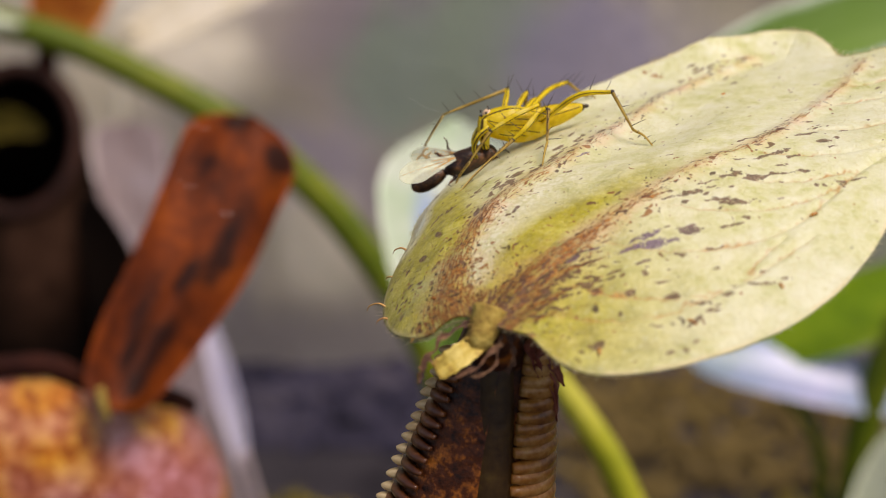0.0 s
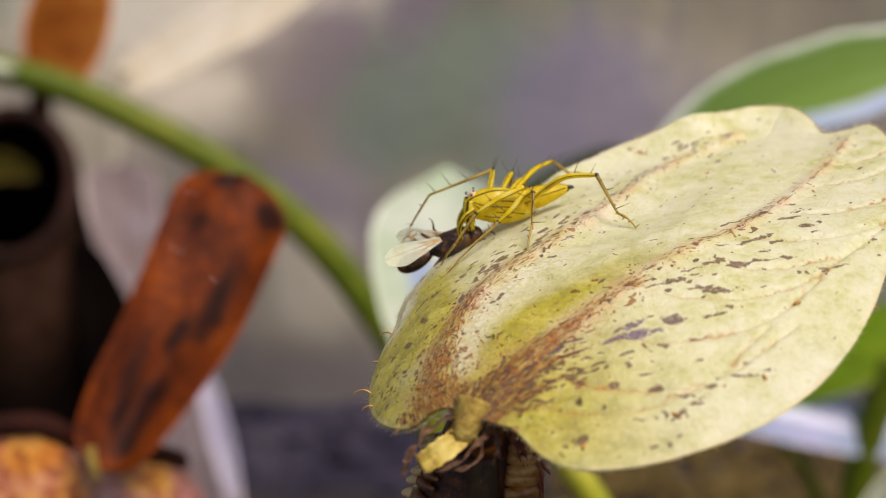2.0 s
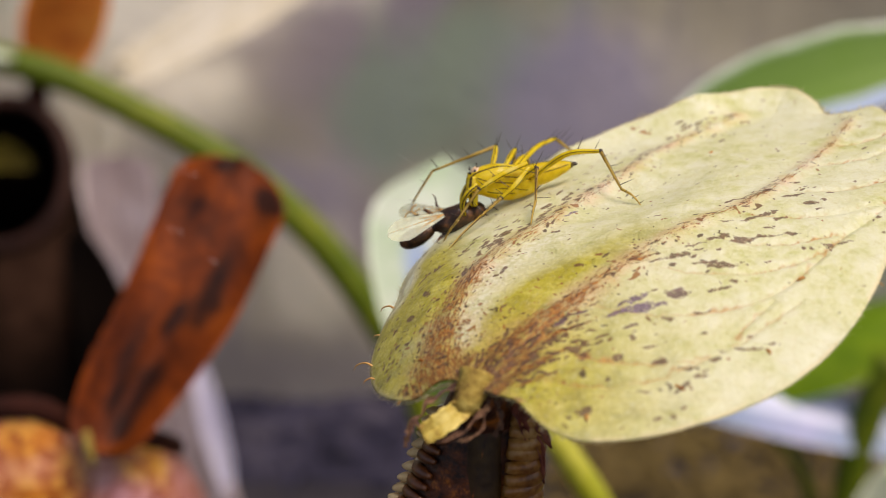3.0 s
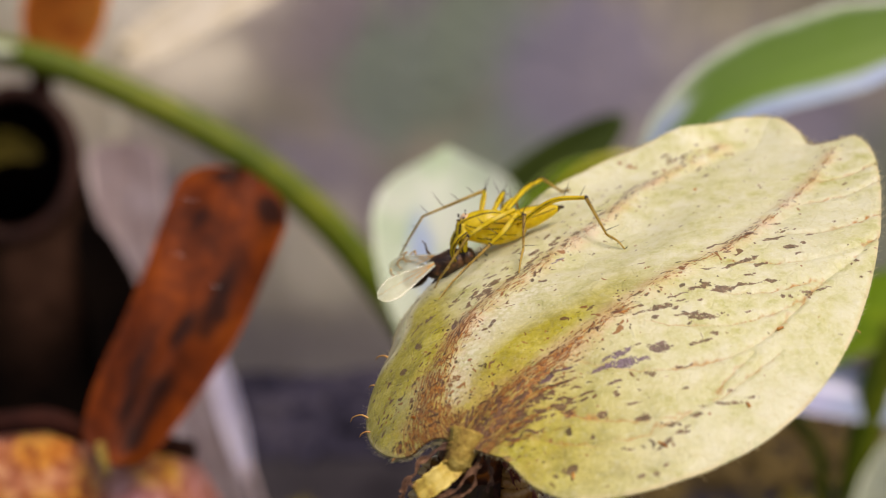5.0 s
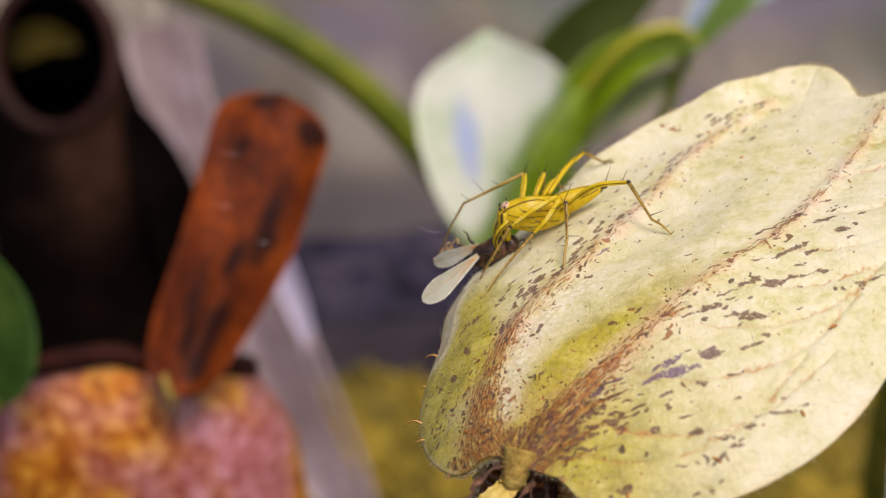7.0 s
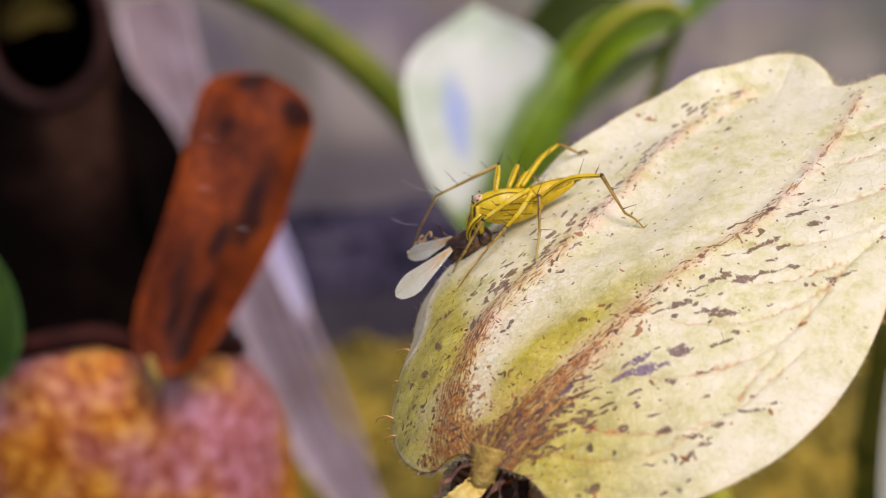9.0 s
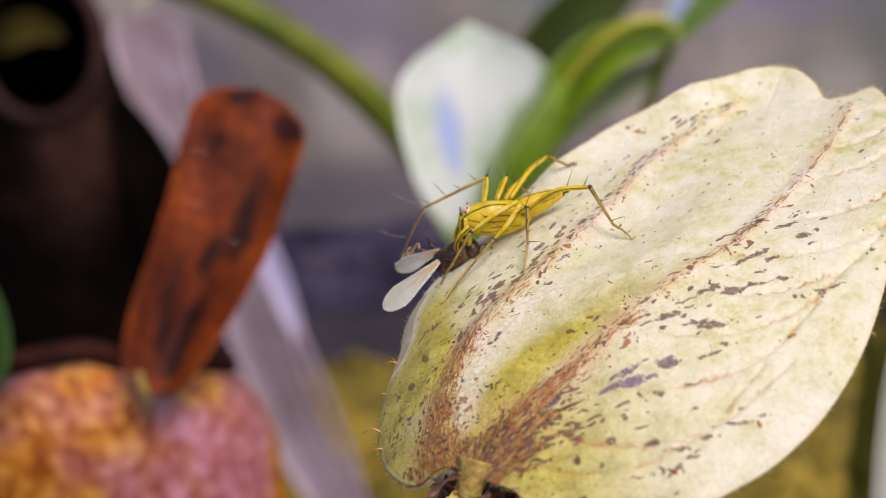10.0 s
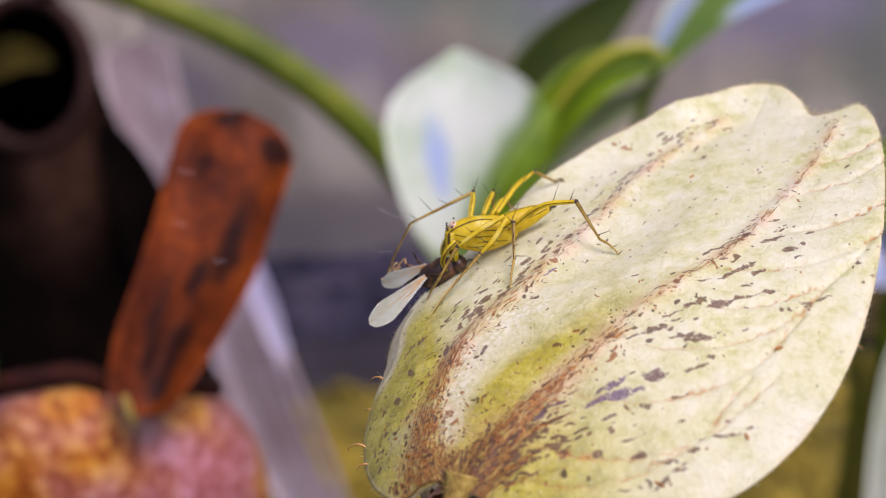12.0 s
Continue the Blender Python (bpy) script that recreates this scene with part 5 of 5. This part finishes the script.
# ---- spider and prey ----
def stripe_material(name, base, lines, scale):
    mat, tree, shader = make_material(name)
    colour = ramp(tree, noise_node(tree, scale, 3.0), [(0.3, base[0]), (0.55, base[1]), (0.75, base[2])])
    dark = smooth(tree, field(tree, "line"), 0.45, 0.6)
    worn = calc(tree, "MULTIPLY", dark, smooth(tree, noise_node(tree, 900, 2.0), 0.20, 0.30))
    colour = blend(tree, calc(tree, "MULTIPLY", worn, 0.93), colour, lines)
    tree.links.new(colour, shader.inputs["Base Color"])
    shader.inputs["Roughness"].default_value = 0.42
    shader.inputs["Coat Weight"].default_value = 0.25
    bumped(tree, shader, noise_node(tree, 4000, 3.0), 0.4, 0.00003)
    translucent(mat, tree, shader, colour, 0.5)
    return mat


M_SPIDER = stripe_material("yellow_spider_skin", ((0.70, 0.52, 0.006), (0.93, 0.77, 0.025), (0.98, 0.90, 0.28)), (0.05, 0.03, 0.01), 750)
M_SHIN = stripe_material("amber_spider_shin", ((0.46, 0.30, 0.04), (0.66, 0.48, 0.11), (0.78, 0.62, 0.22)), (0.05, 0.03, 0.015), 700)
M_SPINE = plain("black_spine", [(0.3, (0.02, 0.015, 0.01)), (0.7, (0.06, 0.045, 0.03))], 800, 0.4)
M_FACE = plain("cream_spider_face", [(0.3, (0.52, 0.32, 0.18)), (0.7, (0.78, 0.60, 0.42))], 900, 0.5)
M_EYE = plain("black_eye", [(0.3, (0.01, 0.008, 0.008)), (0.7, (0.03, 0.02, 0.02))], 500, 0.12, coat=0.6)
M_PREY = plain("black_brown_insect", [(0.34, (0.008, 0.005, 0.003)), (0.5, (0.035, 0.016, 0.008)), (0.64, (0.20, 0.085, 0.03))], 900, 0.36, 0.00008, 3000)


M_PALE_LEG = plain("pale_amber_ant_leg", [(0.3, (0.40, 0.24, 0.08)), (0.7, (0.74, 0.56, 0.28))], 900, 0.4, let_through=0.3)


def wing_material():
    mat, tree, shader = make_material("smoky_clear_wing")
    cells = node(tree, "ShaderNodeTexVoronoi", Scale=2600.0)
    cells.feature = "DISTANCE_TO_EDGE"
    tree.links.new(tree.nodes.new("ShaderNodeTexCoord").outputs["Object"], cells.inputs["Vector"])
    lines = smooth(tree, cells.outputs["Distance"], 0.10, 0.02)
    colour = blend(tree, calc(tree, "MULTIPLY", lines, 0.07), ramp(tree, noise_node(tree, 600), [(0.3, (0.68, 0.74, 0.56)), (0.7, (0.82, 0.92, 0.82))]), (0.25, 0.17, 0.08))
    tree.links.new(colour, shader.inputs["Base Color"])
    shader.inputs["Roughness"].default_value = 0.18
    shader.inputs["Coat Weight"].default_value = 0.6
    clear = tree.nodes.new("ShaderNodeBsdfTransparent")
    clear.inputs["Color"].default_value = (0.95, 0.93, 0.86, 1.0)
    mix = node(tree, "ShaderNodeMixShader", Fac=0.38)
    tree.links.new(clear.outputs[0], mix.inputs[1])
    tree.links.new(shader.outputs[0], mix.inputs[2])
    tree.links.new(mix.outputs[0], tree.nodes["Material Output"].inputs["Surface"])
    return mat


M_WING = wing_material()


def lined_tube(points, radii, n, sides, where=(0.25, 0.5), flat=1.0):
    """A tube with dark lines along the given turns of its round."""
    shape = tube(points, radii, n, sides, flat)
    a = np.tile(np.arange(sides) / sides, n)
    line = np.zeros(n * sides + 2)
    for w in where:
        line[: n * sides] = np.maximum(line[: n * sides], 1.0 * (np.abs((a - w + 0.5) % 1 - 0.5) < 0.6 / sides))
    return shape, {"line": line}


def spider():
    body = thing("lynx_spider", (5.0, 11.5, 0.5), "black-striped yellow lynx spider with spiny legs, gripping prey on the lid", "spider")
    shape = egg((4.2, 11.3, 1.95), (2.75, 1.15, 1.34), (0, 4, 8), 60, 130, taper=-0.02, wobble=0.03)
    v = np.asarray(shape[0]) - (4.2, 11.3, 1.95)
    h = v[:, 2] + 0.14 * v[:, 0]
    line = np.maximum.reduce([np.exp(-(((np.abs(v[:, 1] - 0.14 * v[:, 0]) - 0.45) / 0.07) ** 2)) * (v[:, 2] > 0.4), *(np.exp(-(((h - k - 0.05 * np.sin(2 * v[:, 0])) / 0.046) ** 2)) * (np.abs(v[:, 1]) > 0.45) * (v[:, 0] > a) * (v[:, 0] < b)
                               for k, a, b in ((-0.62, -1.2, 0.9), (-0.22, -0.4, 1.9), (0.2, -1.9, 1.2), (0.62, -0.9, 2.1)))])
    head = part("cephalothorax", shape, M_SPIDER, body, "glossy yellow front body with black lines", fields={"line": line})
    shape = egg((7.3, 12.2, 2.42), (2.35, 0.82, 0.80), (0, -13, 13), 60, 120, taper=0.34, wobble=0.02)
    v = np.asarray(shape[0]) - (7.3, 12.2, 2.42)
    line = np.maximum.reduce([np.exp(-(((v[:, 2] - 0.2 * v[:, 0] - k) / 0.042) ** 2)) * (np.abs(v[:, 1] - 0.2 * v[:, 0]) > 0.25) * (v[:, 0] > -1.2) for k in (0.22,)] + [np.exp(-(((v[:, 1] - 0.22 * v[:, 0]) / 0.08) ** 2)) * (v[:, 2] > 0), 0.62 * (v[:, 0] > 1.95)])
    abdomen = part("abdomen", shape, M_SPIDER, body, "slender tapering yellow abdomen with a brown tip", fields={"line": line})
    part("spinneret", egg((9.55, 12.72, 2.94), (0.26, 0.17, 0.15)), M_SPINE, abdomen, "small dark spinneret")
    face = part("face", egg((2.2, 11.15, 2.72), (0.38, 0.46, 0.40), (0, 20, 0), 12, 16), M_FACE, head, "cream-coloured face patch")
    for p, r in (((1.72, 10.95, 2.95), 0.13), ((1.72, 11.35, 2.95), 0.13), ((1.78, 10.72, 2.72), 0.15), ((1.70, 11.15, 2.62), 0.13), ((2.10, 10.56, 2.95), 0.15), ((2.25, 10.72, 3.22), 0.12), ((2.25, 11.5, 3.22), 0.12)):
        part("eye", egg(p, (r * 0.62, r * 0.62, r * 0.62), rings=7, sides=10), M_EYE, head, "round black eye")
    for s in (-1, 1):
        shape, lines = lined_tube([(2.0, 11.1 + 0.35 * s, 2.5), (1.95, 11.0 + 0.4 * s, 1.5), (2.1, 10.9 + 0.35 * s, 0.3)], [0.42, 0.5, 0.25], 12, 12)
        part("chelicera", shape, M_SPIDER, head, "yellow jaw", fields=lines)
        shape, lines = lined_tube([(2.3, 11.0 + 0.9 * s, 2.0), (1.6, 10.8 + 1.0 * s, 1.5), (1.2, 10.7 + 0.8 * s, 0.6), (1.4, 10.7 + 0.5 * s, -0.3)], [0.2, 0.2, 0.2, 0.14], 14, 10)
        part("palp", shape, M_SPIDER, head, "bent yellow feeler", fields=lines)
    rnd = random.Random(8)

    def leg(hip, bend, knee, ankle, foot, label="", stand=True):
        if stand:
            foot = (foot[0], foot[1], float(lid_height(foot[0], foot[1])) + 0.36)
        shape, lines = lined_tube([hip, bend, knee], [0.17, 0.22, 0.19, 0.14], 24, 20, (0.05, 0.4, 0.75))
        femur = part("leg", shape, M_SPIDER, body, label, fields=lines)
        shape, lines = lined_tube([knee, tuple(0.5 * (a + b) for a, b in zip(knee, ankle)), ankle], [0.145, 0.115, 0.085], 12, 10, (0.3, 0.8))
        part("shin", shape, M_SHIN, femur, fields=lines)
        mid = tuple(0.45 * a + 0.55 * b + (0.22 if k == 2 else 0) for k, (a, b) in enumerate(zip(ankle, foot)))
        shape, lines = lined_tube([ankle, mid, foot], [0.10, 0.075, 0.045], 12, 8, (0.5,))
        part("foot", shape, M_SHIN, femur, fields=lines)
        part("knee", egg(knee, (0.18, 0.17, 0.17), rings=7, sides=10), M_SPINE, femur, "dark knee")
        for a, b, n in ((bend, knee, 2), (knee, ankle, 4), (ankle, foot, 3)):
            for k in range(n):
                s = (k + 0.6) / n
                p = np.array([u + (w - u) * s for u, w in zip(a, b)])
                d = np.array([w - u for u, w in zip(a, b)])
                d = d / (np.linalg.norm(d) + 1e-6)
                side = np.cross(d, (rnd.uniform(-1, 1), rnd.uniform(-1, 1), rnd.uniform(-1, 1)))
                side = side / (np.linalg.norm(side) + 1e-6)
                side = side * (1 if side[2] > 0 or (k % 3 == 2) else -1) + (0, 0, 0.5)
                tip = p + (side * 0.85 + d * 0.5) * rnd.uniform(0.7, 1.3) * (0.5 if a is ankle else 1.0)
                part("spine", tube([p, (p + tip) / 2, tip], [0.034, 0.026, 0.009], 4, 5), M_SPINE, femur)

    # legs of the side that is turned to the open air
    leg((6.2, 10.7, 2.3), (8.6, 9.8, 4.35), (11.0, 9.2, 4.75), (12.4, 7.9, 2.3), (13.7, 6.7, 0.9), "long hind leg stretched over the leaf")
    leg((5.4, 10.4, 2.2), (6.2, 9.9, 3.1), (6.5, 9.5, 3.4), (6.3, 7.2, 1.6), (5.8, 4.8, 0.2), "short leg standing upright")
    leg((6.0, 10.2, 3.3), (5.0, 9.5, 2.2), (4.0, 9.2, 1.3), (2.5, 8.0, 0.3), (-0.3, 5.4, -2.0), "leg reaching down to the rim of the leaf")
    leg((5.9, 10.3, 3.6), (4.2, 9.8, 2.95), (2.4, 9.5, 1.9), (0.9, 9.1, -0.3), (-0.4, 8.8, -2.4), "front leg pressed on the prey", stand=False)
    # legs of the far side
    leg((3.4, 12.3, 2.6), (3.7, 13.6, 3.5), (3.8, 14.5, 3.85), (-1.0, 13.8, 2.1), (-3.4, 13.6, -2.2), "front leg arched over the prey", stand=False)
    leg((4.4, 12.5, 2.8), (5.0, 14.0, 3.4), (5.3, 15.0, 3.5), (5.2, 16.4, 1.6), (4.6, 16.0, -0.6), "raised middle leg")
    leg((5.4, 12.6, 2.8), (7.0, 15.4, 3.6), (8.6, 17.8, 3.7), (10.2, 18.8, 2.3), (11.0, 18.9, 1.4), "hind leg raised behind the body")
    leg((5.0, 12.6, 2.7), (5.7, 13.8, 3.1), (6.2, 14.6, 3.1), (6.5, 16.2, 1.6), (6.9, 17.4, 0.4), "short leg behind the body")
    return body


def prey():
    bug = thing("winged_ant", (1.0, 10.7, -1.2), "dead black-brown winged ant held in the jaws of the spider", "ant")
    thorax = part("thorax", egg((0.95, 10.6, -1.05), (1.75, 1.0, 1.0), (0, -26, 0), 20, 26, wobble=0.07), M_PREY, bug, "dark brown humped chest")
    part("waist", tube([(-0.4, 10.8, -1.8), (-0.9, 10.9, -2.05)], [0.35, 0.22], 6, 10), M_PREY, thorax)
    head = part("head", egg((2.55, 10.6, -0.45), (0.62, 0.72, 0.66), (0, -20, 0), 12, 16), M_PREY, bug, "round black head")
    part("eye", egg((2.75, 10.12, -0.45), (0.25, 0.15, 0.25), rings=7, sides=10), M_EYE, head, "shiny black eye")
    for a, b in ((-0.3, -0.25), (0.3, 0.35)):
        part("antenna", tube([(2.9, 10.5 + a, -0.6), (3.7, 10.1 + a, -0.5 + b), (4.3, 9.6 + a, -0.9 + b)], [0.05, 0.045, 0.04], 8, 6), M_PREY, head, "thin bent antenna")
    tail = part("abdomen", egg((-1.9, 11.0, -2.6), (1.5, 0.75, 0.72), (0, -28, -6), 16, 20, taper=0.15), M_PREY, bug, "black drop-shaped abdomen", pivot=(-0.7, 10.9, -1.9))
    paddle = lambda s: np.clip(0.22 + 1.1 * s, 0, 1) * np.sqrt(np.clip(1 - np.clip((s - 0.6) / 0.4, 0, 1) ** 2.2, 0.0, 1))  # noqa: E731
    wings = []
    for root, way, wide in (((0.05, 10.0, -0.6), np.array((-3.75, -3.54, -0.48)) * 1.06, 1.75), ((0.2, 11.1, -0.55), np.array((-3.40, 1.47, -0.63)) * 1.05, 1.35)):
        facing = np.array((0.05, -0.92, 0.42))
        root = np.array(root)
        wing = part("wing", blade([root, root + way * 0.33 + facing * 0.10, root + way * 0.66 + facing * 0.12, root + way], wide, facing, 0.08, 30, 11, 0.02, shape=paddle), M_WING, bug, "clear smoky wing with fine veins", pivot=tuple(root))
        wings.append(wing)
        cross = np.cross(way / np.linalg.norm(way), facing)
        for share, side in ((0.9, -0.42), (0.96, 0.1), (0.72, 0.40), (0.6, -0.2)):
            end = root + way * share + cross * side * wide
            mid = root + way * share * 0.5 + cross * side * wide * 0.55 + facing * 0.13
            part("vein", tube([root, mid, end + facing * 0.05], [0.04, 0.022, 0.010], 12, 5), M_BRISTLE, wing, "thin brown wing vein")
    for hip, knee, foot in (((1.2, 10.2, -1.7), (1.6, 9.5, -2.3), (2.3, 9.2, -2.0)), ((0.7, 10.2, -1.9), (0.4, 9.5, -2.9), (0.5, 9.2, -3.9)), ((0.2, 10.3, -2.0), (-0.6, 9.7, -2.9), (-0.4, 9.5, -4.0)),
                            ((0.0, 11.2, -1.0), (-0.5, 11.6, -0.3), (-0.8, 11.7, 0.5)), ((-0.3, 11.2, -1.2), (-1.4, 11.7, -0.7), (-2.2, 11.7, -1.0)), ((-0.5, 11.2, -1.5), (-2.0, 11.8, -1.2), (-2.6, 11.6, -1.9))):
        limb = part("leg", tube([hip, tuple((a + b) / 2 for a, b in zip(hip, knee)), knee], [0.13, 0.16, 0.09], 8, 8), M_PREY, bug)
        pale = hip[0] < -0.1
        part("shin", tube([knee, tuple((a + b) / 2 + (0.35 if pale else 0.08) for a, b in zip(knee, foot)), foot], [0.09, 0.07, 0.04] if pale else [0.09, 0.06, 0.03], 12, 6), M_PALE_LEG if pale else M_PREY, limb)
    # curled pale feet that stick out beside the wings
    for (x, y, z), r, turn in (((-2.5, 11.7, -1.3), 0.52, 0.4), ((-2.0, 11.6, -0.75), 0.44, 1.5), ((-3.0, 11.6, -1.9), 0.46, 2.6)):
        loop = [(x + r * (1 - 0.09 * k) * math.cos(turn + 0.62 * k), y - 0.06 * k, z + r * (1 - 0.09 * k) * math.sin(turn + 0.62 * k)) for k in range(8)]
        part("foot", tube(loop, [0.085, 0.07, 0.06, 0.035], 22, 6), M_PALE_LEG, bug, "curled pale foot")
    return bug, wings, tail


def silk():
    """Loose threads of spider silk that catch the light."""
    for a, b in (((-1.2, 13.8, 2.0), (-3.4, 14.6, 2.9)), ((-2.6, 13.7, -0.6), (-4.6, 14.4, -0.2)), ((-30, 60, -10), (-28, 59.4, -10.3)), ((-26, 52, -18), (-24.6, 51.7, -18.3)), ((-33, 64, -18), (-31, 63.4, -18.6))):
        mid = [(p + q) / 2 for p, q in zip(a, b)]
        mid[2] -= 0.2
        single("silk_thread", a, tube([a, mid, b], 0.005 if abs(a[0]) < 10 else 0.012, 14, 5), M_SILK, "fine white thread of spider silk", "silk", group="silk threads")


SPIDER = spider()
PREY, WINGS, TAIL = prey()
silk()


def motions():
    """The ant slips a little in the jaws while the spider feeds; its near wing sags and its abdomen swings back."""
    base = SPIDER.location + Vector((0.0002, -0.0005, -0.00025))
    walk(SPIDER, [(t, Matrix.Translation(base) @ pose(0, 0, 0, 0, a, b)) for t, a, b in ((0, 0, 0), (2.0, 0.2, 0), (3.2, 0, 0.2), (5.0, 0.5, 0.3), (7.2, 0.3, 0), (9.0, 0.5, 0.2), (12, 0.3, 0))])
    at = PREY.location.copy()
    walk(PREY, [(t, Matrix.Translation(at) @ pose(0, 0, 0, a, b, c)) for t, a, b, c in ((0, 0, 0, 0), (3.2, 0, 0, 0), (4.8, 6, -2, 0), (5.5, 14, -4, 0), (6.5, 16, -4, 0), (9.0, 17, -5, 0), (12, 18, -5, 0))])
    for ob, turn in ((WINGS[0], (3.3, -2.0, -8.4)), (WINGS[1], (-9.3, -7.8, 20.8)), (TAIL, (0, -6, -66))):
        p = ob.location.copy()
        walk(ob, [(t, Matrix.Translation(p) @ pose(0, 0, 0, *(k * a for a in turn))) for t, k in ((0, 0), (3.2, 0), (4.8, 0.45), (5.5, 0.9), (6.5, 1.0), (12, 1.0))])


motions()
